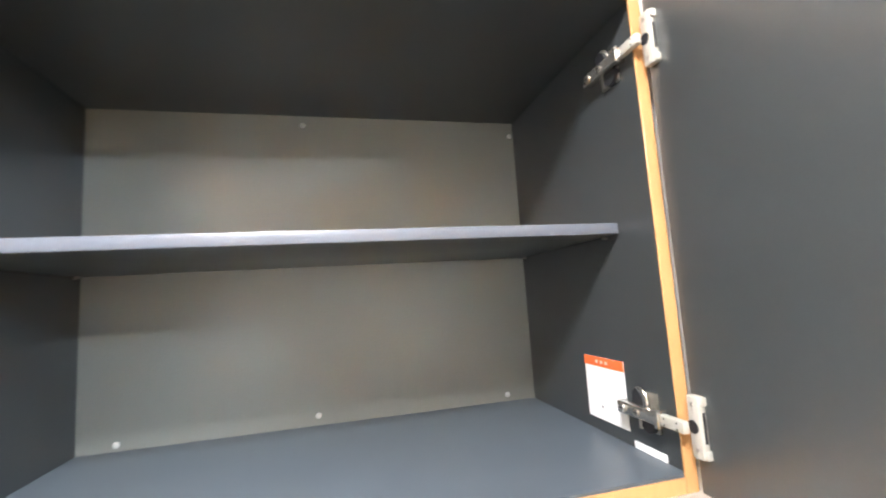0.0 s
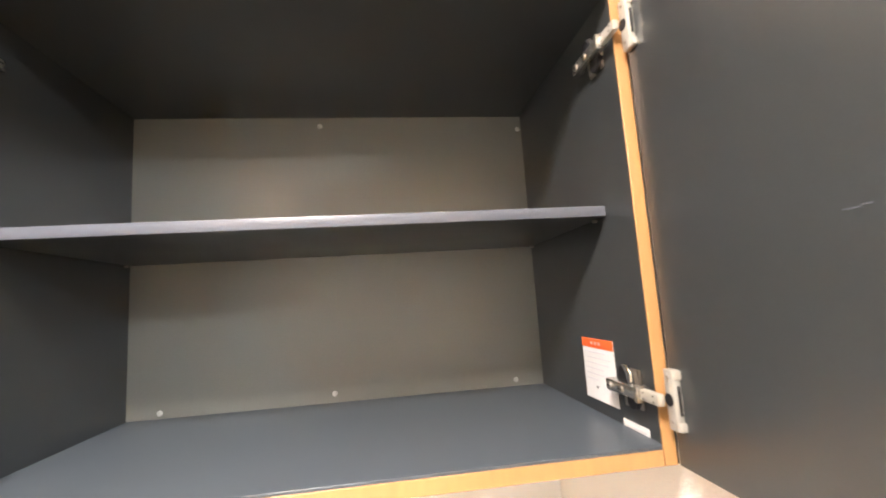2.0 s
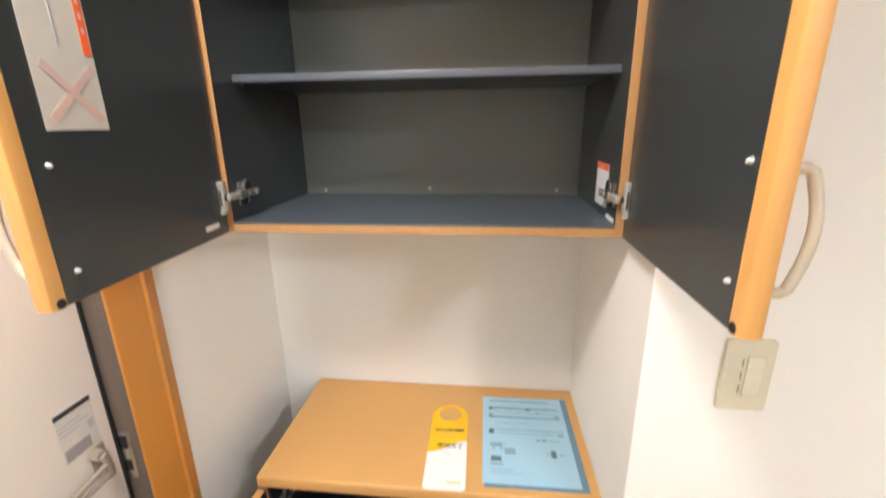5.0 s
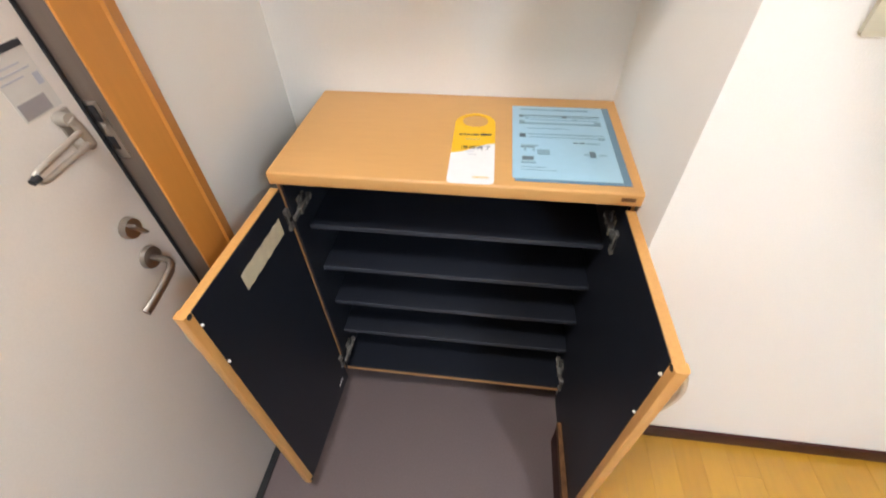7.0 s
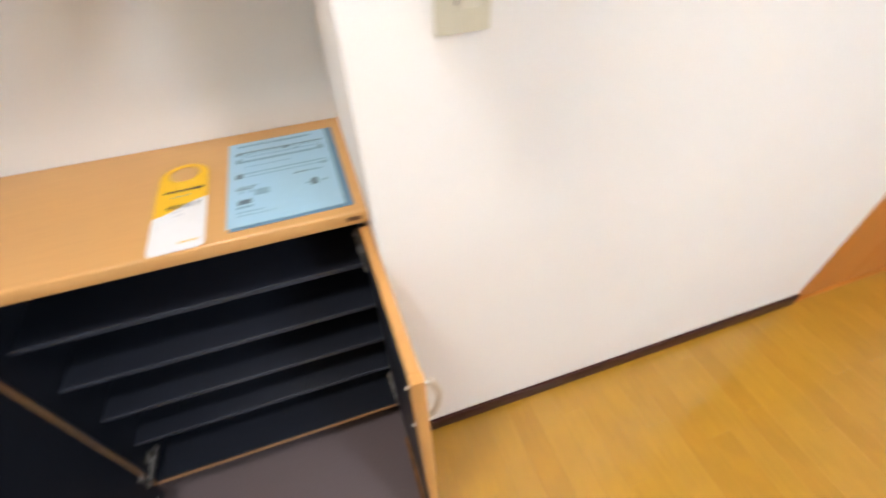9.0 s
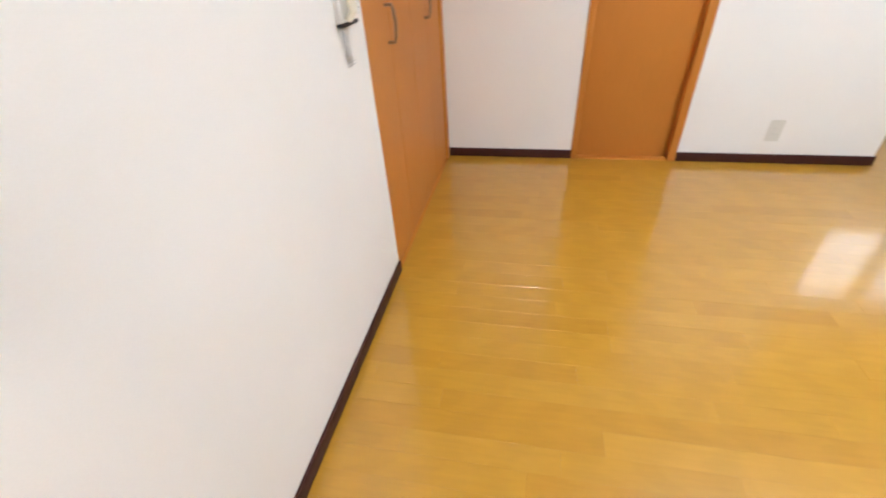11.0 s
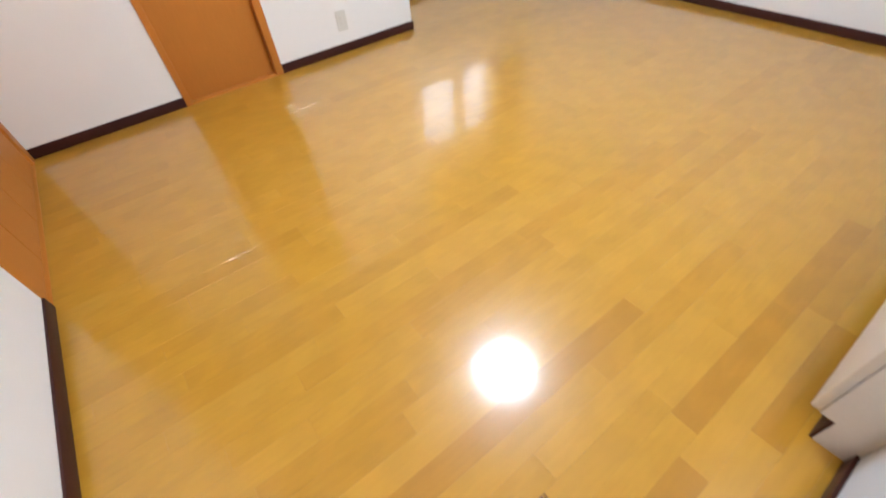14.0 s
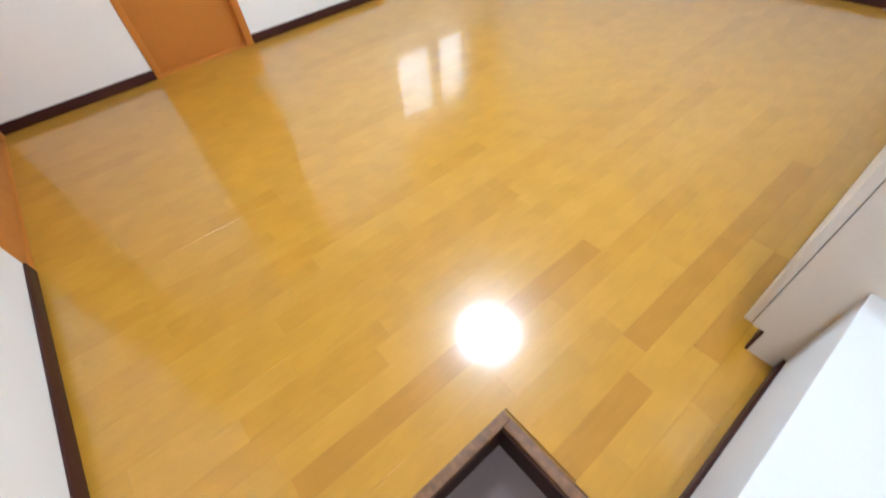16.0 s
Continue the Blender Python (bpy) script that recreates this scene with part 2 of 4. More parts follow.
def sweep(bm, pts, rx, rz, n=10, up=(0, 0, 1), m=None):
    """Adds a bar of oval section along points."""
    pts = [Vector(p) for p in pts]
    rings = []
    for i, p in enumerate(pts):
        d = (pts[min(i + 1, len(pts) - 1)] - pts[max(i - 1, 0)]).normalized()
        side = d.cross(Vector(up))
        side = side.normalized() if side.length > 1e-5 else Vector((1, 0, 0))
        other = side.cross(d)
        rings.append([bm.verts.new(p + side * rx * math.cos(2 * math.pi * k / n) + other * rz * math.sin(2 * math.pi * k / n)) for k in range(n)])
    for a, b in zip(rings, rings[1:]):
        for k in range(n):
            bm.faces.new((a[k], a[(k + 1) % n], b[(k + 1) % n], b[k]))
    bm.faces.new(rings[0][::-1])
    bm.faces.new(rings[-1])
    if m is not None:
        bmesh.ops.transform(bm, matrix=m, verts=[v for r in rings for v in r])


def outline(bm, pts, z0, z1, holes=()):
    """Adds a plate with that outline in x and y, from z0 to z1."""
    loops = [pts, *holes]
    edges = []
    for lp in loops:
        vs = [bm.verts.new((x, y, z0)) for x, y in lp]
        edges += [bm.edges.new((vs[i], vs[(i + 1) % len(vs)])) for i in range(len(vs))]
    r = bmesh.ops.triangle_fill(bm, use_beauty=True, edges=edges)
    faces = [g for g in r["geom"] if isinstance(g, bmesh.types.BMFace)]
    e = bmesh.ops.extrude_face_region(bm, geom=faces)
    bmesh.ops.translate(bm, vec=(0, 0, z1 - z0), verts=[g for g in e["geom"] if isinstance(g, bmesh.types.BMVert)])


def mesh_of(name, bm, mat, smooth=False):
    bmesh.ops.recalc_face_normals(bm, faces=bm.faces)
    me = bpy.data.meshes.new(name)
    bm.to_mesh(me)
    bm.free()
    me.materials.append(mat)
    if smooth:
        me.shade_smooth()
        me.set_sharp_from_angle(angle=radians(40))
    return me


def place_of(ob):
    """The pose at which ob stands, through its parents."""
    m = ob.matrix_basis.copy()
    while ob.parent:
        m = ob.parent.matrix_basis @ ob.matrix_parent_inverse @ m
        ob = ob.parent
    return m


def part(name, bm, mat, parent, label="", smooth=True):
    """Links bm, given in the world's metres, as one mesh under a thing or a part."""
    ob = new(name, mesh_of(name, bm, mat, smooth))
    if parent:
        ob.parent = parent
        ob.matrix_parent_inverse = place_of(parent).inverted()
    if label:
        tagged(ob, label)
    return ob


def thing(name, at, label, category, group=""):
    ob = new(name)
    ob.empty_display_size = 0.05
    ob.matrix_basis = Matrix.Translation(at)
    return tagged(ob, label, category, group)


def solid(name, lo, hi, mat, bevel=0.0, m=None):
    bm = bmesh.new()
    box(bm, lo, hi, m, bevel)
    return new(name, mesh_of(name, bm, mat, bevel > 0))


def structure(name, boxes, mat, label, category, bevel=0.0):
    bm = bmesh.new()
    for lo, hi in boxes:
        box(bm, lo, hi, None, bevel)
    return tagged(new(name, mesh_of(name, bm, mat, bevel > 0)), label, category, kind="structure")


# ---- structure ----
GZ = -0.15               # entrance floor
BACK = 0.478             # alcove back wall
WX = -0.12               # entrance wall
AX = 0.740               # alcove's side and end of the long wall
FX = 3.434               # near far wall
EX = 4.012                # recessed far wall
SY = -4.123
WEY = -2.412             # end of the near far wall
CL0, CL1, CLH = 2.205, 3.422, 2.02     # closet opening
FD0, FD1, FDH = -0.803, -1.372, 2.0   # far door opening
WIN = (-3.793, -2.767, 0.770, 1.595)      # window opening y0 y1 z0 z1
DR0, DR1, DRH = -0.021, -0.855, 1.95   # entrance door opening

structure("wall_north", [((AX, 0, GZ), (CL0, BACK, CEIL)), ((CL0, 0, CLH), (CL1, 0.10, CEIL)), ((CL1, 0, 0), (EX + 0.1, 0.10, CEIL))],
          WALLPAPER, "white textured wallpaper wall with a light switch", "wall")
structure("wall_alcove", [((WX - 0.1, BACK, GZ), (AX, BACK + 0.1, CEIL))], WALLPAPER, "white wallpaper wall at the back of the shoe cabinet alcove", "wall")
structure("wall_west", [((WX - 0.14, DR0, GZ), (WX, BACK, CEIL)), ((WX - 0.14, DR1, DRH), (WX, DR0, CEIL)), ((WX - 0.14, SY, GZ), (WX, DR1, CEIL))],
          WALLPAPER, "white wallpaper wall around the entrance door", "wall")
structure("wall_east", [((FX, FD0, 0), (EX, 0, CEIL)), ((FX, FD1, FDH), (EX, FD0, CEIL)), ((FX, WEY, 0), (EX, FD1, CEIL)),
                        ((FX + 0.09, FD1, 0), (EX, FD0, FDH)),
                        ((EX, SY, 0), (EX + 0.1, WIN[0], CEIL)), ((EX, WIN[1], 0), (EX + 0.1, 0, CEIL)),
                        ((EX, WIN[0], 0), (EX + 0.1, WIN[1], WIN[2])), ((EX, WIN[0], WIN[3]), (EX + 0.1, WIN[1], CEIL))],
          WALLPAPER, "white wallpaper wall with a door and a recess", "wall")
structure("wall_south", [((WX - 0.14, SY - 0.1, GZ), (EX + 0.1, SY, CEIL))], WALLPAPER, "plain white wallpaper wall", "wall")
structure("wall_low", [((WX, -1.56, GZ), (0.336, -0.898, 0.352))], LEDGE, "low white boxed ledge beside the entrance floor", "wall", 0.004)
structure("wall_closet_back", [((CL0, BACK - 0.05, 0), (EX, BACK, CEIL))], WALLPAPER, "closet back wall", "wall")
structure("ceiling", [((WX - 0.14, SY - 0.1, CEIL), (EX + 0.1, BACK + 0.1, CEIL + 0.1))], CEILING, "plain white papered ceiling", "ceiling")
structure("floor_entrance", [((WX - 0.24, -0.868, GZ - 0.1), (AX, BACK, GZ))], VINYL, "mauve brown vinyl entrance floor", "floor")
structure("step_riser", [((0.712, -0.898, GZ), (0.722, 0, -0.02)), ((WX, -0.873, GZ), (0.722, -0.863, -0.02))], DARK_BROWN, "dark brown riser of the entrance step", "step")
structure("trim_step", [((0.708, -0.898, -0.03), (0.737, 0.0, 0.001)), ((WX, -0.898, -0.03), (0.708, -0.867, 0.001))], OAK,
          "brown grained wooden nosing round the entrance step", "trim", 0.003)

BH, BT = 0.055, 0.009
structure("baseboard", [((AX, -BT, 0), (CL0 - 0.002, 0, BH)), ((FX - BT, FD0 + 0.02, 0), (FX, 0, BH)), ((FX - BT, WEY, 0), (FX, FD1 - 0.022, BH)),
                        ((FX - BT, WEY - BT, 0), (EX, WEY, BH)), ((EX - BT, SY + BT, 0), (EX, WEY - BT, BH)), ((0.49, SY, 0), (EX, SY + BT, BH)),
                        ((0.336, -1.50, 0), (0.336 + BT, -0.898, 0.05))],
          DARK_BROWN, "dark brown skirting board along the walls", "skirting", 0.0015)

# entrance door lining, casing and threshold
bm = bmesh.new()
outline(bm, [(-0.118, -0.046), (-0.106, -0.056), (-0.104, -0.054), (-0.104, 0.018), (-0.1015, 0.021), (-0.1005, 0.023), (-0.102, 0.026), (-0.108, 0.050), (-0.118, 0.051)], GZ, 2.08)
tagged(new("trim_door_casing", mesh_of("casing", bm, CASING)), "orange beech casing beside the entrance door", "casing", kind="structure")
structure("trim_door_head", [((WX, DR1 - 0.06, DRH + 0.03), (-0.104, -0.03, 2.08))], CASING, "orange beech casing above the entrance door", "casing", 0.003)
structure("door_frame", [((-0.235, DR0 - 0.002, GZ), (-0.106, DR0 + 0.004, DRH)), ((-0.235, DR0 - 0.014, GZ), (-0.230, DR0, DRH)),
                         ((-0.235, DR1 - 0.004, GZ), (-0.106, DR1 + 0.002, DRH)), ((-0.235, DR1, DRH - 0.004), (-0.106, DR0, DRH + 0.002))],
          BRONZE, "bronze steel frame of the entrance door", "door frame", 0.001)
structure("threshold", [((-0.235, DR1, GZ), (-0.170, DR0, GZ + 0.012))], BLACK, "black threshold strip under the entrance door", "threshold", 0.002)

# ---- hinged cabinet doors ----
def door_frame_of(hinge, free, outward):
    """Axes of an open door: u from the hinge to the free edge, v out of the room's side of the panel, z up."""
    u = Vector((free[0] - hinge[0], free[1] - hinge[1], 0)).normalized()
    v = Vector((outward, 0, 0))
    v = (v - u * v.dot(u)).normalized()
    m = Matrix((u, v, Vector((0, 0, 1)))).transposed().to_4x4()
    return Matrix.Translation((hinge[0], hinge[1], 0)) @ m


def rounded(w, h, r, cx=0.0, cy=0.0, n=4):
    pts = []
    for qx, qy, a0 in ((1, 1, 0), (-1, 1, 90), (-1, -1, 180), (1, -1, 270)):
        for k in range(n + 1):
            a = radians(a0 + 90 * k / n)
            pts.append((cx + qx * (w / 2 - r) + r * math.cos(a), cy + qy * (h / 2 - r) + r * math.sin(a)))
    return pts


def cabinet_door(parent, hinge, free, outward, z0, z1, lining, buffers, hinges, handle_z, label):
    """A beech faced door with a dark lining, an edge rail, bumpers, hinge cups and a bow handle."""
    m = door_frame_of(hinge, free, outward)
    w = (Vector(free) - Vector(hinge)).length
    bm = bmesh.new()
    box(bm, (0, 0.0008, z0), (w - 0.018, 0.020, z1), m, 0.0008, 1)
    door = part("door", bm, BEECH, parent, label)
    bm = bmesh.new()
    box(bm, (0.0015, -0.0006, z0 + 0.0015), (w - 0.0185, 0.001, z1 - 0.0015), m)
    part("lining", bm, lining, door, "dark slate laminate lining")
    bm = bmesh.new()
    e = w - 0.018
    outline(bm, [(e, 0.0), (e + 0.0135, 0.0), (e + 0.0168, 0.0015), (e + 0.018, 0.005), (e + 0.018, 0.016), (e + 0.016, 0.0205), (e + 0.012, 0.022), (e, 0.022)], z0, z1)
    bmesh.ops.transform(bm, matrix=m, verts=bm.verts)
    part("edge_rail", bm, BEECH, door, "rounded solid beech edge rail")
    for zz, s in ((z0, -1), (z1, 1)):
        bm = bmesh.new()
        rod(bm, (e + 0.0066, -0.0006, zz - s * 0.0056), (e + 0.0066, 0.0010, zz - s * 0.0056), 0.0056, 18, m=m)
        part("rail_cap", bm, BLACK, door, "black plug in the rail end")
    for bu, bz in buffers:
        bm = bmesh.new()
        rod(bm, (bu, -0.0005, bz), (bu, -0.0038, bz), 0.0031, 14, 0.0026, m)
        rod(bm, (bu, -0.0038, bz), (bu, -0.0050, bz), 0.0022, 12, 0.0016, m)
        part("bumper", bm, VENT_GREY, door, "small clear white plastic bumper")
    for hz in hinges:
        bm = bmesh.new()
        box(bm, (0.003, -0.0085, hz - 0.029), (0.0170, -0.0004, hz + 0.029), m, 0.0015)
        box(bm, (0.0170, -0.0070, hz - 0.0285), (0.0192, -0.0004, hz - 0.020), m, 0.0008)
        box(bm, (0.0170, -0.0070, hz + 0.020), (0.0192, -0.0004, hz + 0.0285), m, 0.0008)
        part("hinge_cup", bm, CUP if lining is SLATE else DULL, door, "pale nickel hinge cup plate")
        bm = bmesh.new()
        rod(bm, (0.0085, -0.0092, hz), (0.0085, -0.0080, hz), 0.0062, 18, m=m)
        part("cup_hole", bm, BLACK, door)
        bm = bmesh.new()
        box(bm, (0.0166, -0.0050, hz - 0.014), (0.0175, -0.0022, hz + 0.014), m)
        part("cup_slot", bm, BLACK, door)
        for dz in (-0.021, 0.021):
            bm = bmesh.new()
            rod(bm, (0.0095, -0.0092, hz + dz), (0.0095, -0.008, hz + dz), 0.0020, 8, m=m)
            part("screw", bm, STEEL, door)
    # bow handle on the face
    hu = w - 0.020
    reach = 0.042 if lining is SLATE else 0.033
    bm = bmesh.new()
    pts = [(hu, 0.020, handle_z - 0.055), (hu, reach - 0.004, handle_z - 0.055)]
    pts += [(hu, reach + 0.012 * math.cos(radians(a)), handle_z + 0.055 * a / 90) for a in range(-85, 86, 17)]
    pts += [(hu, reach - 0.004, handle_z + 0.055), (hu, 0.020, handle_z + 0.055)]
    sweep(bm, pts, 0.0055, 0.0045, 10, (1, 0, 0), m)
    part("handle", bm, CREAM_METAL, door, "cream metal bow handle")
    return door, m


def carcase_hinge(parent, x, side, y, z, metal):
    """A cup hinge on a side panel whose inner face is at x: mounting plate, clip, arm and link; side is +1 where the cabinet lies to larger x."""
    s = side

    def block(bm, x0, x1, y0, y1, z0, z1, bevel):
        a, b = sorted((x + s * x0, x + s * x1))
        box(bm, (a, y + y0, z + z0), (b, y + y1, z + z1), None, bevel)

    bright = CHROME if metal is NICKEL else metal
    bm = bmesh.new()
    block(bm, 0, 0.003, 0.030, 0.062, -0.021, 0.021, 0.001)
    block(bm, 0.003, 0.0075, 0.051, 0.056, -0.020, -0.006, 0.001)
    plate = part("hinge_plate", bm, STEEL, parent, "steel hinge mounting plate")
    bm = bmesh.new()
    arc = [(x + s * 0.007, y + 0.0505 + 0.0095 * math.cos(radians(a)), z + 0.010 + 0.0125 * math.sin(radians(a))) for a in range(-10, 191, 20)]
    sweep(bm, arc, 0.0034, 0.0020, 10, (1, 0, 0))
    part("spring_loop", bm, bright, plate, "bright steel spring loop")
    bm = bmesh.new()
    outline(bm, [(y + 0.040, z + 0.006), (y + 0.060, z + 0.006), (y + 0.058, z + 0.020), (y + 0.052, z + 0.0245), (y + 0.044, z + 0.018)], 0.0015, 0.0105)
    bmesh.ops.transform(bm, matrix=Matrix(((0, 0, s, x), (1, 0, 0, 0), (0, 1, 0, 0), (0, 0, 0, 1))), verts=bm.verts)
    part("hinge_clip", bm, BLACK, plate, "black plastic hinge clip")
    bm = bmesh.new()
    rod(bm, (x + s * 0.001, y + 0.042, z - 0.010), (x + s * 0.007, y + 0.042, z - 0.010), 0.0125, 22, 0.0115)
    part("plate_boss", bm, BLACK, plate, "black plastic boss")
    bm = bmesh.new()
    block(bm, 0.004, 0.016, 0.018, 0.080, -0.0068, 0.0068, 0.002)
    block(bm, 0.004, 0.0175, 0.014, 0.020, -0.0088, 0.0088, 0.0012)
    arm = part("hinge_arm", bm, bright, parent, "nickel hinge arm")
    bm = bmesh.new()
    block(bm, 0.0055, 0.0145, 0.0795, 0.0806, -0.0050, 0.0050, 0.0003)
    part("arm_end", bm, BLACK, arm, "dark open end")
    bm = bmesh.new()
    block(bm, 0.006, 0.0138, -0.016, 0.015, -0.0058, 0.0062, 0.0022)
    link = part("hinge_link", bm, CUP if metal is NICKEL else metal, arm, "pale hinge link")
    for dy, dz in ((0.009, 0.003), (0.009, -0.003), (-0.008, 0.003), (-0.008, -0.003)):
        bm = bmesh.new()
        rod(bm, (x + s * 0.0136, y + dy, z + dz), (x + s * 0.0142, y + dy, z + dz), 0.0010, 8)
        part("pin_hole", bm, BLACK, arm)
    for dy, r in ((0.070, 0.0050), (0.046, 0.0042)):
        bm = bmesh.new()
        rod(bm, (x + s * 0.0155, y + dy, z), (x + s * 0.0178, y + dy, z), r, 14, r * 0.85)
        screw = part("screw", bm, STEEL, arm)
        bm = bmesh.new()
        a, b = sorted((x + s * 0.0176, x + s * 0.0181))
        box(bm, (a, y + dy - r * 0.6, z - 0.0006), (b, y + dy + r * 0.6, z + 0.0006))
        part("screw_slot", bm, BLACK, arm)


def sticker(name, parent, m, u0, u1, z0, z1, mat, label, lift=0.0012, thick=0.0004):
    bm = bmesh.new()
    box(bm, (u0, -lift - thick, z0), (u1, -lift, z1), m)
    return part(name, bm, mat, parent, label, smooth=False)


# ---- upper cabinet ----
U0, U1, UF, UZ0, UZ1 = 0.017, 0.723, 0.100, 1.3625, 1.890
T = 0.012
UB = 0.438                # face of the inset back panel
upper = thing("wall_cabinet", (0.37, BACK, UZ0), "open beech wall cabinet with dark slate interior in the alcove", "cabinet")
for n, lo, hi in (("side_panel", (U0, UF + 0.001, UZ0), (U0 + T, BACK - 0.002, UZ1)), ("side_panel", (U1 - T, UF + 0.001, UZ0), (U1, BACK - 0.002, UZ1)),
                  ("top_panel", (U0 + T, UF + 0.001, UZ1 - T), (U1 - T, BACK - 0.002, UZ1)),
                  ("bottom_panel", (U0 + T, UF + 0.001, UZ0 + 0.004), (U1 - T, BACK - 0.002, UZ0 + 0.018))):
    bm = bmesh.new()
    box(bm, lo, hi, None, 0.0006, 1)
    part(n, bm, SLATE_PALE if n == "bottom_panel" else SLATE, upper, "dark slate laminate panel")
bm = bmesh.new()
box(bm, (U0 + T, UB, UZ0 + 0.018), (U1 - T, UB + 0.006, UZ1 - T))
part("back_panel", bm, SLATE_BACK, upper, "dark grey back panel", False)
bm = bmesh.new()
box(bm, (U0 + 0.001, UF + 0.003, UZ0), (U1 - 0.001, BACK - 0.003, UZ0 + 0.0036))
part("underside", bm, WALLPAPER, upper, "pale underside panel", False)
for lo, hi in (((U0 + 0.003, UF - 0.0012, UZ0), (U0 + T + 0.003, UF + 0.001, UZ1)), ((U1 - T - 0.005, UF - 0.0012, UZ0), (U1 - 0.003, UF + 0.001, UZ1)),
               ((U0 + T + 0.003, UF - 0.0012, UZ1 - T - 0.003), (U1 - T - 0.005, UF + 0.001, UZ1)), ((U0 + T + 0.003, UF - 0.0012, UZ0), (U1 - T - 0.005, UF + 0.001, UZ0 + 0.015))):
    bm = bmesh.new()
    box(bm, lo, hi, None, 0.0005, 1)
    part("edge_band", bm, BEECH_EDGE, upper, "beech front edging")
bm = bmesh.new()
box(bm, (U0 + T + 0.001, 0.166, 1.6255), (U1 - T - 0.001, UB - 0.001, 1.6385), None, 0.001)
ushelf = part("shelf", bm, SLATE, upper, "dark slate shelf board")
bm = bmesh.new()
box(bm, (U0 + T + 0.001, 0.1625, 1.6255), (U1 - T - 0.001, 0.1665, 1.6385), None, 0.0012)
part("shelf_edge", bm, SHELF_EDGE, ushelf, "pale grey shelf edging")
for x, y in ((U1 - T - 0.005, 0.185), (U1 - T - 0.005, 0.42), (U0 + T + 0.005, 0.185), (U0 + T + 0.005, 0.42)):
    bm = bmesh.new()
    rod(bm, (x - 0.003, y, 1.6232), (x + 0.003, y, 1.6232), 0.0018, 10)
    part("shelf_pin", bm, STEEL, upper)
for x, z in ((0.078, 1.389), (0.349, 1.395), (0.661, 1.391), (0.337, 1.862), (0.704, 1.853)):
    bm = bmesh.new()
    rod(bm, (x, UB, z), (x, UB - 0.0025, z), 0.0046, 14, 0.0030)
    part("screw", bm, VENT_GREY, upper)
HZ = (1.428, 1.820)
for hz in HZ:
    carcase_hinge(upper, U0 + T, 1, UF, hz, NICKEL)
    carcase_hinge(upper, U1 - T, -1, UF, hz, NICKEL)
dl, ml = cabinet_door(upper, (0.025, 0.094), (0.044, -0.251), -1, UZ0 + 0.0005, UZ1 + 0.002, SLATE, ((0.308, 1.397), (0.308, 1.512)), HZ, 1.45,
                      "beech cabinet door swung wide open")
dr, mr = cabinet_door(upper, (0.7185, 0.094), (0.717, -0.251), 1, UZ0 + 0.0005, UZ1 + 0.002, SLATE, ((0.316, 1.407), (0.316, 1.515)), HZ, 1.455,
                      "beech cabinet door swung wide open")
# labels on the left door's lining
sheet = sticker("notice_label", dl, ml, 0.220, 0.300, 1.547, 1.712, PAPER_LABEL, "cream paper notice with a faded red cross")
sticker("print_strip", dl, ml, 0.2225, 0.2325, 1.628, 1.709, ORANGE, "orange red printed strip", 0.0018)
sticker("print_bar", dl, ml, 0.262, 0.2645, 1.632, 1.700, BLUE_INK, "", 0.0018)
for s in (-1, 1):
    bm = bmesh.new()
    box(bm, (-0.042, -0.0022, -0.0045), (0.042, -0.0018, 0.0045), ml @ pose(0.258, 0 if s > 0 else -0.0003, 1.586, 0, s * 42, 0))
    part("print_cross", bm, PINK, dl, "faded red printed cross", False)
sticker("small_label", dl, ml, 0.030, 0.069, 1.380, 1.389, PAPER_WHITE, "small white printed label")
for k in range(3):
    sticker("print_bar", dl, ml, 0.2262, 0.2292, 1.650 + 0.015 * k, 1.656 + 0.015 * k, PINK, "", 0.0023)
# scuffs on the other lining
for u, z, l in ((0.186, 1.575, 0.010), (0.196, 1.576, 0.006)):
    sticker("scuff", dr, mr, u, u + l, z, z + 0.0010, SHELF_EDGE, "pale scuff mark", 0.0009, 0.0002)
# labels on the right side panel
mi = Matrix.Translation((U1 - T, 0, 0)) @ Matrix(((0, 1, 0, 0), (1, 0, 0, 0), (0, 0, 1, 0), (0, 0, 0, 1)))
sticker("panel_label", upper, mi, 0.182, 0.264, 1.396, 1.475, PAPER_WHITE, "white printed caution label with an orange heading", 0.0004)
sticker("print_strip", upper, mi, 0.182, 0.264, 1.463, 1.475, ORANGE, "orange printed heading", 0.0009)
for k in range(3):
    sticker("print_bar", upper, mi, 0.213 + 0.010 * k, 0.218 + 0.010 * k, 1.467, 1.471, PINK, "", 0.0014)
for k, w in enumerate((0.055, 0.068, 0.062, 0.048, 0.066, 0.030)):
    sticker("print_bar", upper, mi, 0.258 - w, 0.258, 1.4565 - 0.007 * k, 1.4576 - 0.007 * k, FAINT_INK, "", 0.0009)
for y, z in ((0.230, 1.411),):
    sticker("print_bar", upper, mi, y, y + 0.003, z, z + 0.003, INK, "", 0.0009)
sticker("small_label", upper, mi, 0.126, 0.176, 1.3785, 1.3885, PAPER_WHITE, "small white printed label", 0.0004)
sticker("print_bar", upper, mi, 0.132, 0.170, 1.3825, 1.3836, FAINT_INK, "", 0.0009)

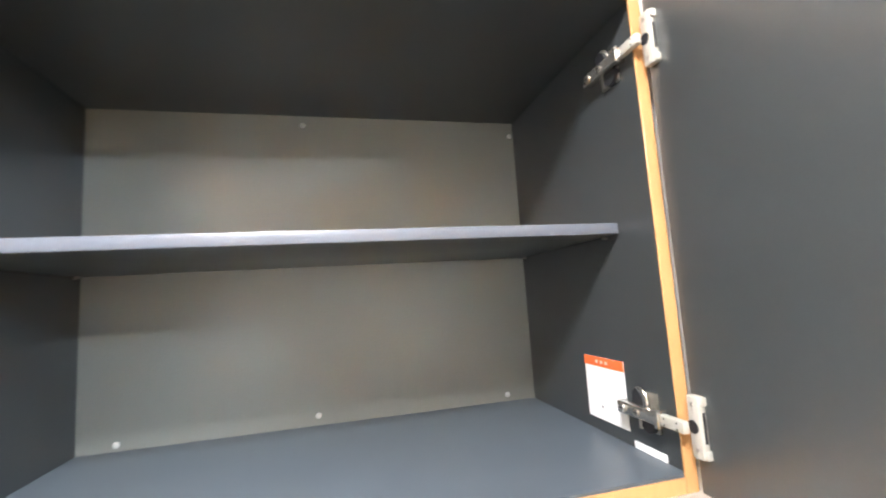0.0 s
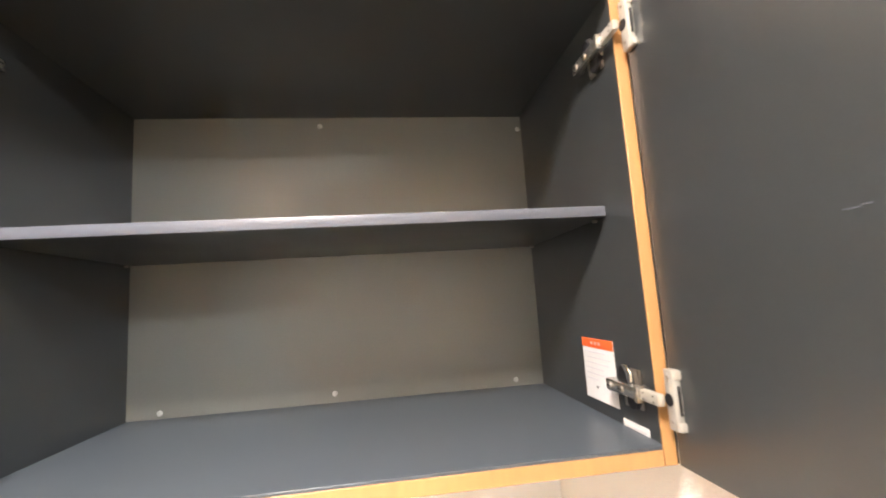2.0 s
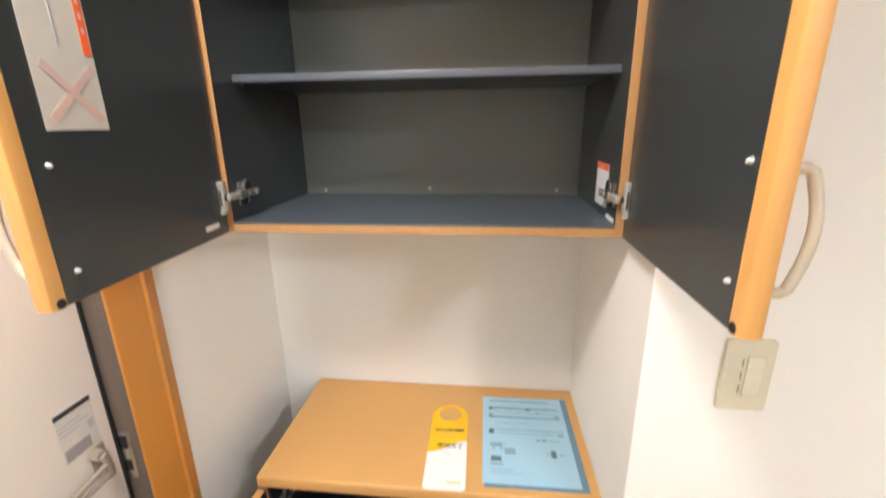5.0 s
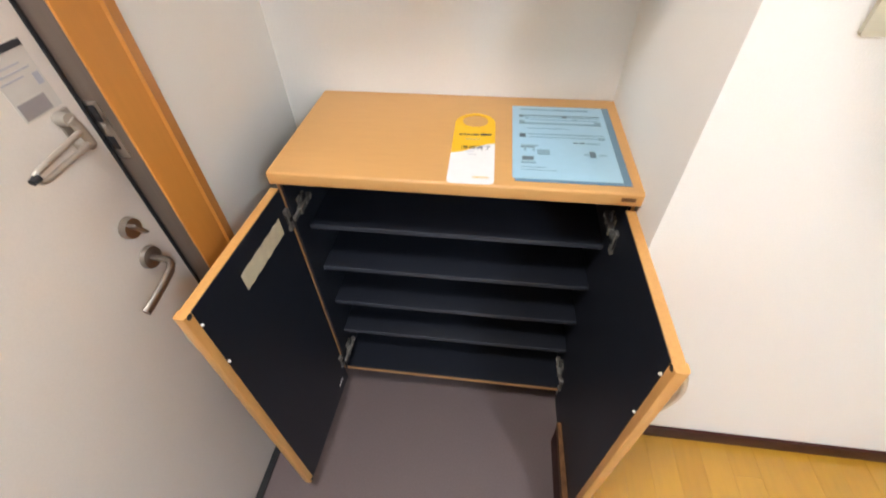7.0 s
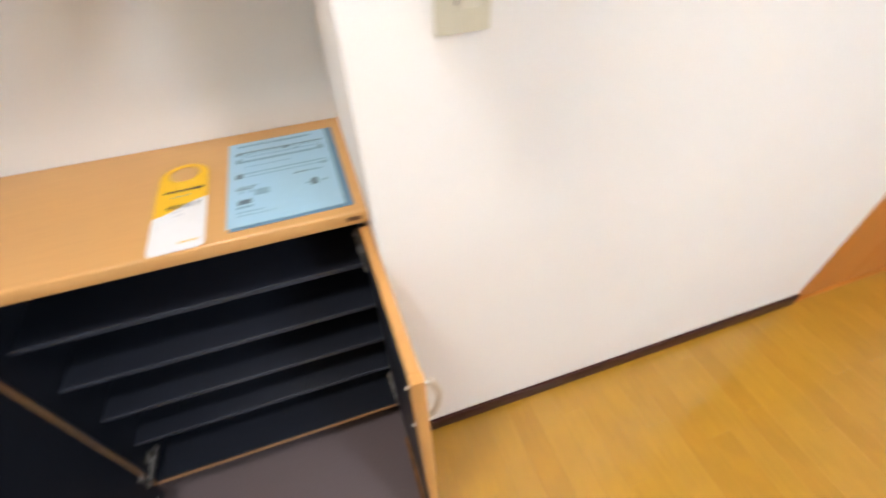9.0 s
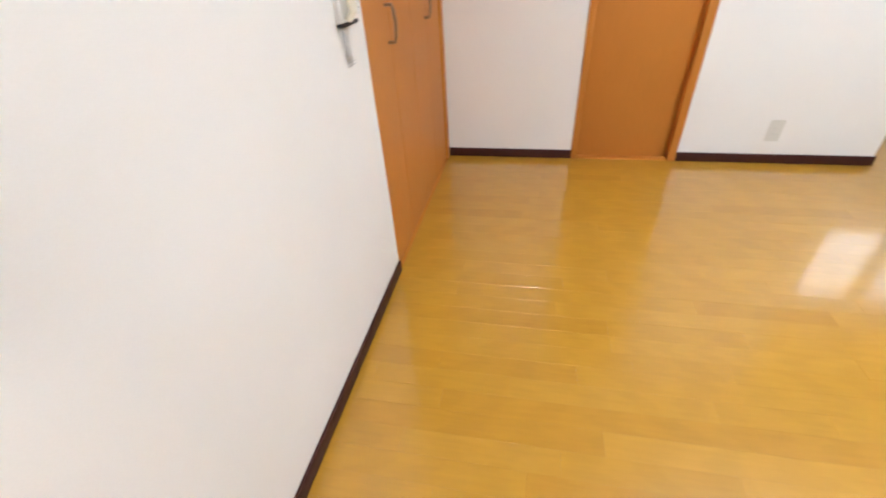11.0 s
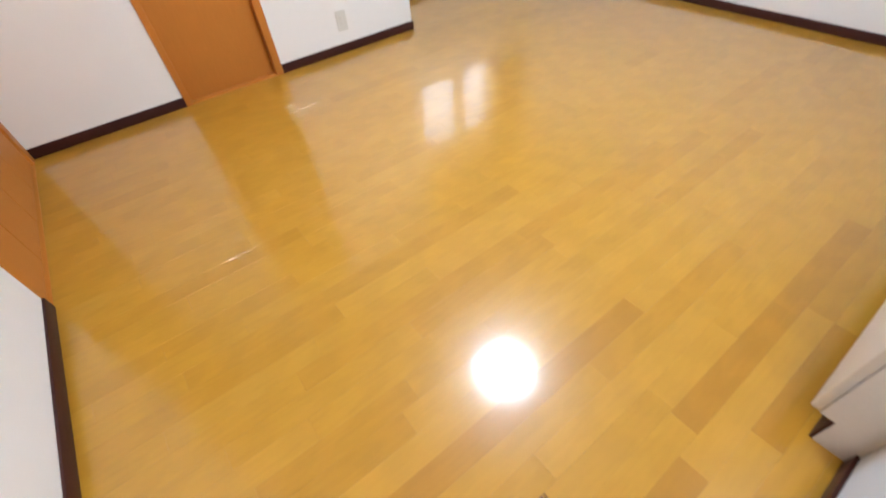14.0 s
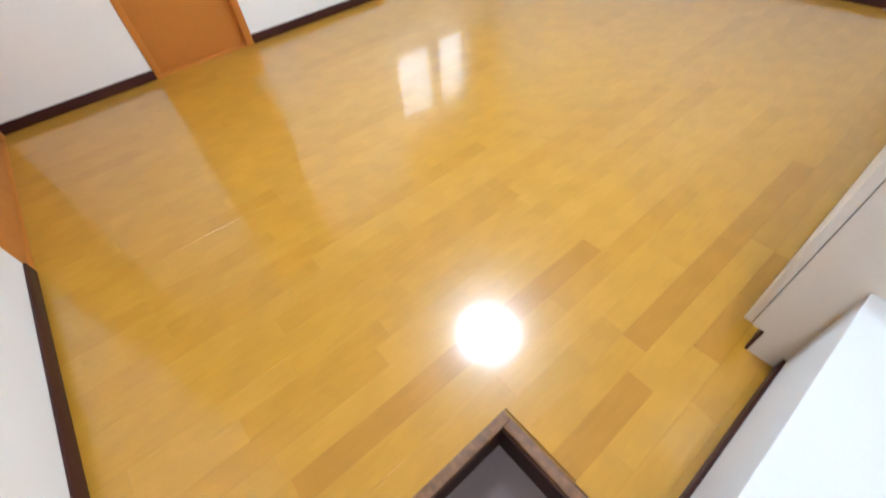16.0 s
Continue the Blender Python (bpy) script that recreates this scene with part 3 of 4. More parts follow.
# ---- lower shoe cabinet ----
C0, C1, CF, CZ0, CZ1 = -0.002, 0.736, 0.112, -0.016, 0.771
TOPZ = 0.803
shoe = thing("shoe_cabinet", (0.37, BACK, CZ0), "open beech shoe cabinet with black shelves hung over the entrance floor", "cabinet")
bm = bmesh.new()
prof = [(0.0965, TOPZ - 0.030), (0.0950, TOPZ - 0.0285), (0.0945, TOPZ - 0.026), (0.0945, TOPZ - 0.006), (0.0953, TOPZ - 0.0028), (0.0972, TOPZ - 0.0008), (0.1000, TOPZ), (0.474, TOPZ), (0.474, TOPZ - 0.030)]
outline(bm, prof, 0.0, C1 + 0.004 - (C0 - 0.004))
bmesh.ops.transform(bm, matrix=Matrix.Translation((C0 - 0.004, 0, 0)) @ Matrix(((0, 0, 1, 0), (1, 0, 0, 0), (0, 1, 0, 0), (0, 0, 0, 1))), verts=bm.verts)
part("top_board", bm, BEECH_TOP, shoe, "beech top board with a rounded front nosing")
bm = bmesh.new()
box(bm, (0.700, 0.0935, TOPZ - 0.019), (0.727, 0.0955, TOPZ - 0.010), None, 0.0004, 1)
part("badge", bm, OAK, shoe, "small brown maker's badge")
for n, lo, hi in (("side_panel", (C0, CF, CZ0), (C0 + T, 0.462, CZ1)), ("side_panel", (C1 - T, CF, CZ0), (C1, 0.462, CZ1)),
                  ("bottom_panel", (C0 + T, CF + 0.001, CZ0 + 0.002), (C1 - T, 0.462, CZ0 + 0.017)), ("back_panel", (C0 + T, 0.452, CZ0 + 0.017), (C1 - T, 0.461, CZ1))):
    bm = bmesh.new()
    box(bm, lo, hi, None, 0.0006, 1)
    part(n, bm, BLACK_LAM, shoe, "black laminate panel")
for lo, hi in (((C0, CF - 0.0015, CZ0), (C0 + T - 0.006, CF - 0.0001, CZ1)), ((C1 - T + 0.006, CF - 0.0015, CZ0), (C1, CF - 0.0001, CZ1)),
               ((C0 + T, CF - 0.0015, CZ0), (C1 - T, CF + 0.001, CZ0 + 0.010))):
    bm = bmesh.new()
    box(bm, lo, hi)
    part("edge_band", bm, BEECH_EDGE, shoe, "beech front edging", False)
for z in (0.600, 0.446, 0.292, 0.141):
    bm = bmesh.new()
    box(bm, (C0 + T + 0.001, 0.168, z - 0.014), (C1 - T - 0.001, 0.450, z), None, 0.0012)
    sh = part("shelf", bm, BLACK_LAM, shoe, "black shelf board")
    bm = bmesh.new()
    box(bm, (C0 + T + 0.001, 0.1645, z - 0.014), (C1 - T - 0.001, 0.1685, z), None, 0.0016)
    part("shelf_edge", bm, material("black_shelf_edge", (0.050, 0.055, 0.070), 0.25) if z == 0.600 else bpy.data.materials["black_shelf_edge"], sh, "black rounded shelf edging")
LZ = (0.676, 0.056)
for hz in LZ:
    carcase_hinge(shoe, C0 + T, 1, CF, hz, DULL)
    carcase_hinge(shoe, C1 - T, -1, CF, hz, DULL)
ll, mll = cabinet_door(shoe, (0.003, 0.106), (-0.009, -0.240), -1, -0.066, 0.755, BLACK_LAM, ((0.326, 0.715), (0.326, 0.598)), LZ, 0.66, "beech cabinet door swung wide open")
lr, mlr = cabinet_door(shoe, (0.7185, 0.106), (0.7255, -0.245), 1, -0.066, 0.755, BLACK_LAM, ((0.331, 0.716), (0.331, 0.587)), LZ, 0.66, "beech cabinet door swung wide open")
bm = bmesh.new()
n = 12
for i in range(n):
    u0, u1 = 0.040 + 0.166 * i / n, 0.040 + 0.166 * (i + 1) / n
    lift = [0.0012 + 0.0008 * abs(math.sin(k * 1.7)) for k in (i, i + 1)]
    jig = [0.0015 * math.sin(k * 2.3) for k in (i, i + 1)]
    vs = [bm.verts.new(mll @ Vector(p)) for p in ((u0, -lift[0], 0.660 + jig[0]), (u1, -lift[1], 0.660 + jig[1]), (u1, -lift[1], 0.704 - jig[1]), (u0, -lift[0], 0.704 - jig[0]))]
    bm.faces.new(vs)
bmesh.ops.remove_doubles(bm, verts=bm.verts, dist=0.00001)
bmesh.ops.solidify(bm, geom=bm.faces[:], thickness=0.0004)
part("masking_tape", bm, PAPER_MASK, ll, "strip of crinkled cream masking tape")
sticker("small_label", ll, mll, 0.032, 0.064, -0.020, -0.012, PAPER_WHITE, "small white printed label")
for px, s in ((C0 + T, 1), (C1 - T, -1)):
    for py in (0.150, 0.180, 0.245):
        for pz in (0.692, 0.666):
            bm = bmesh.new()
            rod(bm, (px - s * 0.0002, py, pz), (px + s * 0.0022, py, pz), 0.0026, 10, 0.0020)
            part("shelf_pin", bm, STEEL, shoe, "small bright shelf pin")

# ---- door hanger and papers on the top board ----
def text_mesh(body, size, m, mat, name, parent):
    cu = bpy.data.curves.new(name, "FONT")
    cu.body, cu.size, cu.extrude, cu.align_x = body, size, 0.0002, "CENTER"
    tmp = new(name + "_tmp", cu)
    dg = bpy.context.evaluated_depsgraph_get()
    me = bpy.data.meshes.new_from_object(tmp.evaluated_get(dg))
    bpy.data.objects.remove(tmp)
    me.transform(m)
    me.materials.clear()
    me.materials.append(mat)
    ob = new(name, me)
    ob.parent = parent
    ob.matrix_parent_inverse = place_of(parent).inverted()
    return ob


TZ = TOPZ + 0.0006
tag = thing("door_hanger", (0.409, 0.22, TOPZ), "yellow and white door hanger card on the cabinet top", "door hanger")
tilt = Matrix.Translation((0.4085, 0.237, 0)) @ pose(0, 0, 0, 0, 0, 1.5)
HW, H0, H1 = 0.0465, -0.141, 0.141
split_y = [(-HW + 2 * HW * k / 10, -0.034 + 0.040 * (1 - math.cos(math.pi * k / 10)) / 2) for k in range(11)]
arch = [(HW * math.cos(radians(a)), 0.141 - HW + HW * math.sin(radians(a))) for a in range(0, 181, 12)]
hole = [(0.030 * math.cos(radians(a)), 0.104 + 0.028 * math.sin(radians(a))) for a in range(0, 360, 15)]
bm = bmesh.new()
outline(bm, split_y + arch, TZ, TZ + 0.0012, [hole])
bmesh.ops.transform(bm, matrix=tilt, verts=bm.verts)
part("card_top", bm, YELLOW, tag, "yellow printed half with a hand hole", False)
bm = bmesh.new()
bot = [(-HW, H0 + 0.010)] + [(-HW + 0.010 - 0.010 * math.cos(radians(a)), H0 + 0.010 - 0.010 * math.sin(radians(a))) for a in (30, 60, 90)]
bot += [(HW - 0.010 + 0.010 * math.cos(radians(a)), H0 + 0.010 - 0.010 * math.sin(radians(a))) for a in (90, 60, 30, 0)]
outline(bm, bot + split_y[::-1], TZ, TZ + 0.0012)
bmesh.ops.transform(bm, matrix=tilt, verts=bm.verts)
part("card_bottom", bm, PAPER_WHITE, tag, "white printed half", False)


def print_bar(parent, m, x0, x1, y0, y1, z, mat):
    bm = bmesh.new()
    box(bm, (x0, y0, z), (x1, y1, z + 0.0003), m)
    part("print_bar", bm, mat, parent, "", False)


for k, (x0, x1) in enumerate(((-0.034, -0.027), (-0.025, -0.018), (-0.016, -0.010), (-0.008, -0.004), (-0.002, 0.010), (0.014, 0.038))):
    print_bar(tag, tilt, x0, x1, 0.0385, 0.045 if k < 5 else 0.0465, TZ + 0.0013, INK)
print_bar(tag, tilt, -0.018, 0.014, 0.022, 0.0235, TZ + 0.0013, INK_PALE)
print_bar(tag, tilt, 0.004, 0.036, -0.122, -0.119, TZ + 0.0013, YELLOW)
print_bar(tag, tilt, -0.016, 0.002, -0.028, -0.0268, TZ + 0.0013, BLUE_INK)
print_bar(tag, tilt, -0.010, 0.008, -0.040, -0.0388, TZ + 0.0013, BLUE_INK)
text_mesh("清掃完了", 0.0165, tilt @ Matrix.Translation((0.006, -0.018, TZ + 0.0013)), INK, "lettering", tag)

papers = thing("paper_folder", (0.60, 0.26, TOPZ), "pale blue printed sheet in a clear folder on the cabinet top", "folder")
pm = Matrix.Translation((0.600, 0.275, 0)) @ pose(0, 0, 0, 0, 0, 0.6)
bm = bmesh.new()
box(bm, (-0.103, -0.160, TZ), (0.119, 0.152, TZ + 0.0008), pm)
part("folder", bm, FILE_BLUE, papers, "blue tinted folder", False)
bm = bmesh.new()
box(bm, (-0.108, -0.151, TZ + 0.0009), (0.104, 0.150, TZ + 0.0013), pm)
part("sheet", bm, PAPER_BLUE, papers, "pale blue printed sheet", False)
Z2 = TZ + 0.0014
for x0, x1, y0, y1, mt in ((-0.090, -0.030, 0.131, 0.137, INK_PALE), (-0.010, 0.070, 0.130, 0.137, INK_PALE), (-0.092, 0.092, 0.103, 0.106, INK_BLUE), (-0.092, -0.082, 0.097, 0.106, INK_BLUE),
                       (0.008, 0.018, 0.095, 0.104, INK_BLUE), (-0.092, 0.092, 0.064, 0.071, INK_PALE), (-0.092, -0.080, 0.064, 0.080, INK_PALE), (0.078, 0.092, 0.066, 0.080, INK_PALE),
                       (-0.092, -0.079, 0.004, 0.020, INK_BLUE), (-0.075, 0.092, 0.018, 0.021, INK_PALE), (0.078, 0.092, 0.002, 0.012, INK_PALE), (0.022, 0.032, -0.016, -0.012, INK_BLUE),
                       (0.036, 0.046, -0.016, -0.011, INK_BLUE), (0.050, 0.078, -0.016, -0.012, INK_PALE), (-0.090, -0.060, -0.038, -0.034, INK_BLUE), (-0.056, -0.030, -0.064, -0.044, INK_PALE),
                       (-0.088, -0.064, -0.086, -0.072, INK_BLUE), (-0.090, -0.060, -0.098, -0.092, INK_PALE), (0.052, 0.064, -0.068, -0.046, INK_BLUE), (0.070, 0.086, -0.060, -0.056, INK_PALE),
                       (-0.068, 0.086, 0.084, 0.086, INK_PALE), (-0.070, 0.080, 0.006, 0.008, INK_PALE), (-0.074, 0.020, 0.044, 0.0455, INK_PALE),
                       (-0.092, 0.092, 0.0965, 0.0975, INK_PALE), (-0.078, -0.070, 0.088, 0.093, INK_PALE), (0.030, 0.040, 0.086, 0.091, INK_PALE), (-0.030, -0.012, 0.131, 0.1355, INK_PALE),
                       (-0.090, -0.052, -0.030, -0.028, INK_BLUE), (-0.084, -0.078, -0.050, -0.042, INK_PALE), (-0.066, -0.060, -0.050, -0.042, INK_PALE), (-0.090, -0.040, -0.112, -0.110, INK_PALE),
                       (0.040, 0.050, -0.060, -0.056, INK_PALE), (-0.090, -0.020, -0.122, -0.1205, INK_PALE)):
    print_bar(papers, pm, x0, x1, y0, y1, Z2, mt)

# ---- entrance door ----
DX = -0.187
edoor = tagged(solid("door_1", (DX - 0.038, DR1 + 0.004, GZ + 0.014), (DX, DR0 - 0.003, DRH - 0.006), DOOR_PAINT, 0.002),
               "closed beige painted steel entrance door", "door", kind="structure")
bm = bmesh.new()
box(bm, (DX - 0.002, DR0 - 0.010, GZ + 0.014), (DX + 0.003, DR0 - 0.003, DRH - 0.006), None, 0.001)
part("gasket", bm, BLACK, edoor, "black edge gasket")
DY = -0.042
bm = bmesh.new()
box(bm, (DX, DY - 0.074, 1.016), (DX + 0.0006, DY - 0.010, 1.108))
lab = part("notice_label", bm, PAPER_LABEL, edoor, "printed paper notice with a dark heading", False)
for y0, y1, z0, z1, mt in ((-0.074, -0.010, 1.089, 1.098, INK), (-0.072, -0.030, 1.072, 1.074, BLUE_INK), (-0.072, -0.020, 1.064, 1.066, BLUE_INK), (-0.072, -0.036, 1.056, 1.058, BLUE_INK),
                           (-0.071, -0.026, 1.008, 1.030, material("grey_print", (0.30, 0.27, 0.27), 0.6)), (-0.024, -0.014, 1.040, 1.056, BLUE_INK)):
    bm = bmesh.new()
    box(bm, (DX + 0.0007, DY + y0, z0 + 0.01), (DX + 0.0011, DY + y1, z1 + 0.01))
    part("print_bar", bm, mt, lab, "", False)
# thumb turn
bm = bmesh.new()
rod(bm, (DX, -0.088, 0.798), (DX + 0.012, -0.088, 0.798), 0.0205, 28, 0.0185)
tt = part("thumb_turn_rose", bm, LEVER_STEEL, edoor, "satin steel lock rose")
bm = bmesh.new()
box(bm, (DX + 0.011, -0.003, -0.017), (DX + 0.029, 0.003, 0.017), Matrix.Translation((0, -0.088, 0.798)) @ pose(0, 0, 0, 30, 0, 0), 0.002)
part("thumb_turn", bm, LEVER_STEEL, tt)
# lever
bm = bmesh.new()
rod(bm, (DX, -0.088, 0.723), (DX + 0.008, -0.088, 0.723), 0.0235, 28, 0.0215)
rose = part("lever_rose", bm, LEVER_STEEL, edoor, "satin steel lever rose")
bm = bmesh.new()
sweep(bm, [(DX + 0.006, -0.088, 0.723), (DX + 0.040, -0.090, 0.721), (DX + 0.048, -0.096, 0.718), (DX + 0.052, -0.107, 0.714), (DX + 0.053, -0.135, 0.708), (DX + 0.053, -0.165, 0.702), (DX + 0.051, -0.195, 0.696)],
      0.0085, 0.0062, 12, (1, 0, 0))
part("lever", bm, LEVER_STEEL, rose, "satin steel lever handle")
# swing guard: base, loop arm and strike cut-outs in the frame
GX = DX + 0.024
GM = Matrix.Translation((0, -0.008, 0.012))
bm = bmesh.new()
box(bm, (DX, -0.072, 0.940), (DX + 0.005, -0.044, 1.000), GM, 0.003)
rod(bm, (DX + 0.003, -0.066, 0.990), (GX + 0.002, -0.070, 0.992), 0.0105, 20, 0.0095, m=GM)
sweep(bm, [(GX, -0.070, 0.992), (GX + 0.001, -0.066, 0.982), (GX + 0.001, -0.064, 0.970), (GX, -0.062, 0.957), (GX - 0.002, -0.060, 0.946)], 0.0075, 0.006, 12, (1, 0, 0), m=GM)
rod(bm, (DX + 0.003, -0.062, 0.948), (GX + 0.002, -0.064, 0.948), 0.0095, 20, 0.0085, m=GM)
guard = part("guard_base", bm, CHAMPAGNE, edoor, "satin champagne steel swing guard base")
bm = bmesh.new()
hi_a, hi_b = Vector((GX + 0.002, -0.062, 0.972)), Vector((GX + 0.008, -0.160, 0.964))
lo_a, lo_b = Vector((GX + 0.002, -0.068, 0.950)), Vector((GX + 0.008, -0.156, 0.948))
sweep(bm, [hi_a, hi_b, (GX + 0.008, -0.167, 0.962), (GX + 0.008, -0.169, 0.956), (GX + 0.008, -0.164, 0.950), lo_b, lo_a], 0.0048, 0.0040, 10, (1, 0, 0), m=GM)
part("guard_arm", bm, CHAMPAGNE, guard, "satin champagne steel loop arm")
bm = bmesh.new()
rod(bm, (GX + 0.009, -0.166, 0.959), (GX + 0.010, -0.178, 0.958), 0.0062, 14, 0.0048, m=GM)
part("guard_tip", bm, BLACK, guard, "black tip")
bm = bmesh.new()
box(bm, (-0.183, DR0 - 0.0045, 0.905), (-0.160, DR0 - 0.0015, 1.006), None, 0.001)
strike = part("strike_plate", bm, STEEL, edoor, "worn steel strike plate on the frame")
for z0, z1 in ((0.972, 1.000), (0.922, 0.946)):
    bm = bmesh.new()
    box(bm, (-0.181, DR0 - 0.0060, z0), (-0.167, DR0 - 0.0040, z1), None, 0.001)
    part("strike_hole", bm, BLACK, strike, "dark cut-out")
for z in (0.965, 0.953):
    bm = bmesh.new()
    rod(bm, (-0.172, DR0 - 0.0062, z), (-0.172, DR0 - 0.004, z), 0.0035, 10)
    part("screw", bm, NICKEL, strike)
# door closer at the top
bm = bmesh.new()
box(bm, (DX, -0.300, 1.845), (DX + 0.055, -0.110, 1.900), None, 0.006)
cl = part("door_closer", bm, STEEL, edoor, "grey door closer body")
bm = bmesh.new()
rod(bm, (DX + 0.028, -0.15, 1.90), (DX + 0.028, -0.15, 1.915), 0.012)
sweep(bm, [(DX + 0.028, -0.15, 1.912), (DX + 0.075, -0.30, 1.912), (DX + 0.04, -0.46, 1.915)], 0.008, 0.003, 8)
part("closer_arm", bm, STEEL, cl)

# ---- light switch ----
switch = thing("light_switch", (0.8985, 0, 1.176), "ivory three-gang light switch plate on the wallpaper", "light switch")
bm = bmesh.new()
outline(bm, rounded(0.070, 0.120, 0.004, 0.8905, 1.176), 0, 0.0065)
bmesh.ops.transform(bm, matrix=Matrix(((1, 0, 0, 0), (0, 0, -1, 0), (0, 1, 0, 0), (0, 0, 0, 1))), verts=bm.verts)
part("plate", bm, IVORY, switch, "ivory cover plate")
for k in (-1, 0, 1):
    bm = bmesh.new()
    box(bm, (0.8875, -0.0085, 1.176 + k * 0.0222 - 0.01108), (0.9110, -0.006, 1.176 + k * 0.0222 + 0.01108), None, 0.0005, 2)
    part("rocker", bm, IVORY_LIGHT, switch, "ivory rocker key")
    bm = bmesh.new()
    box(bm, (0.8807, -0.0070, 1.176 + k * 0.0222 - 0.0065), (0.8827, -0.006, 1.176 + k * 0.0222 + 0.0065), None, 0.0003)
    part("indicator", bm, SLIT_GREY, switch, "grey indicator window")
bm = bmesh.new()
box(bm, (0.9114, -0.0068, 1.1425), (0.9120, -0.006, 1.2095))
part("key_gap", bm, GREY_PLASTIC, switch, "dark gap beside the keys", False)


def plate_on_wall(name, origin, turn, label, slots=2):
    """A socket plate of 70 by 120 mm; its face looks along -y before it is turned."""
    m = Matrix.Translation(origin) @ pose(0, 0, 0, 0, 0, turn)
    ob = thing(name, origin, label, "socket", "wall sockets")
    bm = bmesh.new()
    outline(bm, rounded(0.070, 0.120, 0.004), 0, 0.0065)
    bmesh.ops.transform(bm, matrix=m @ Matrix(((1, 0, 0, 0), (0, 0, -1, 0), (0, 1, 0, 0), (0, 0, 0, 1))), verts=bm.verts)
    part("plate", bm, SOCKET_WHITE, ob, "ivory cover plate")
    for k in range(slots):
        z = (k - (slots - 1) / 2) * 0.030
        bm = bmesh.new()
        box(bm, (-0.014, -0.0082, z - 0.012), (0.014, -0.006, z + 0.012), m, 0.001)
        face = part("socket_face", bm, SOCKET_WHITE, ob)
        for dx in (-0.005, 0.005):
            bm = bmesh.new()
            box(bm, (dx - 0.0008, -0.0086, z - 0.004), (dx + 0.0008, -0.0081, z + 0.004), m)
            part("slot", bm, GREY_PLASTIC, face, "", False)
    return ob


plate_on_wall("wall_socket", (FX, -1.868, 0.195), -90, "ivory double socket plate on the far wall")
plate_on_wall("wall_socket", (3.63, SY, 0.20), 180, "ivory socket plate low on the plain wall")
plate_on_wall("wall_socket", (3.53, SY, 0.20), 180, "ivory socket plate low on the plain wall", 1)
plate_on_wall("wall_socket", (3.18, SY, 0.205), 180, "ivory socket plate low on the plain wall")

# ---- closet ----
LEAVES = (CL0 + 0.001, 2.486, 2.777, 3.068, 3.359)
closet = tagged(solid("door_2", (CL0 + 0.001, 0.034, 0.012), (3.359, 0.040, CLH - 0.022), DARK_BROWN), "closed orange bifold closet doors", "closet door", kind="structure")
BRONZE_HANDLE = material("bronze_handle", (0.30, 0.19, 0.11), 0.35, 0.7)
for k in range(4):
    x0, x1 = LEAVES[k], LEAVES[k + 1]
    bm = bmesh.new()
    box(bm, (x0 + 0.0018, 0.006, 0.014), (x1 - 0.0018, 0.033, CLH - 0.024), None, 0.0006, 1)
    leaf = part("door_leaf", bm, BEECH_RED, closet, "orange laminate bifold leaf")
    if k in (0, 2):
        hx = x1 - 0.036
        bm = bmesh.new()
        sweep(bm, [(hx, 0.008, 0.872), (hx, -0.018, 0.872), (hx, -0.024, 0.890), (hx, -0.028, 0.932), (hx, -0.024, 0.974), (hx, -0.018, 0.992), (hx, 0.008, 0.992)], 0.0060, 0.0085, 10, (1, 0, 0))
        part("handle", bm, BRONZE_HANDLE, leaf, "brown metal bow handle")
    bm = bmesh.new()
    rod(bm, (x1 - 0.020, 0.020, 0.004), (x1 - 0.020, 0.020, 0.015), 0.006, 12)
    part("pivot", bm, STEEL, leaf, "small steel floor pivot")
structure("trim_closet", [((3.361, -0.006, 0), (CL1 + 0.006, 0.09, CLH)), ((CL0 + 0.001, -0.003, CLH - 0.020), (3.360, 0.09, CLH + 0.004)), ((CL0 + 0.001, -0.004, 0), (3.360, 0.06, 0.004))],
          BEECH_RED, "orange laminate frame of the closet", "frame", 0.001)

# ---- far door ----
fdoor = tagged(solid("door_3", (FX + 0.042, FD1 + 0.02, 0.006), (FX + 0.072, FD0 - 0.012, FDH - 0.02), BEECH_RED, 0.001), "closed plain orange laminate inner door", "door", kind="structure")
structure("trim_inner_door", [((FX - 0.010, FD0 - 0.014, 0), (FX + 0.085, FD0 + 0.020, FDH)), ((FX - 0.010, FD1 - 0.022, 0), (FX + 0.085, FD1 + 0.022, FDH)),
                              ((FX - 0.010, FD1 - 0.022, FDH - 0.02), (FX + 0.085, FD0 + 0.020, FDH + 0.022)), ((FX - 0.002, FD1, -0.004), (FX + 0.085, FD0, 0.004))],
          BEECH_RED, "orange laminate frame of the inner door", "frame", 0.002)

# ---- intercom by the closet ----
ic = thing("intercom", (2.056, 0, 0.996), "cream wall intercom handset with a coiled cord", "intercom")
bm = bmesh.new()
box(bm, (2.004, -0.020, 0.997), (2.108, 0, 1.200), None, 0.006)
part("base", bm, WHITE_PLASTIC, ic, "cream wall base")
bm = bmesh.new()
sweep(bm, [(2.040, -0.024, 1.004), (2.040, -0.040, 1.022), (2.040, -0.034, 1.10), (2.040, -0.040, 1.17), (2.040, -0.026, 1.198)], 0.010, 0.022, 14, (1, 0, 0))
part("handset", bm, IVORY_LIGHT, ic, "cream handset")
bm = bmesh.new()
box(bm, (2.003, -0.024, 0.988), (2.109, -0.001, 0.9965), None, 0.002)
part("lower_edge", bm, BLACK, ic, "dark lower edge")
bm = bmesh.new()
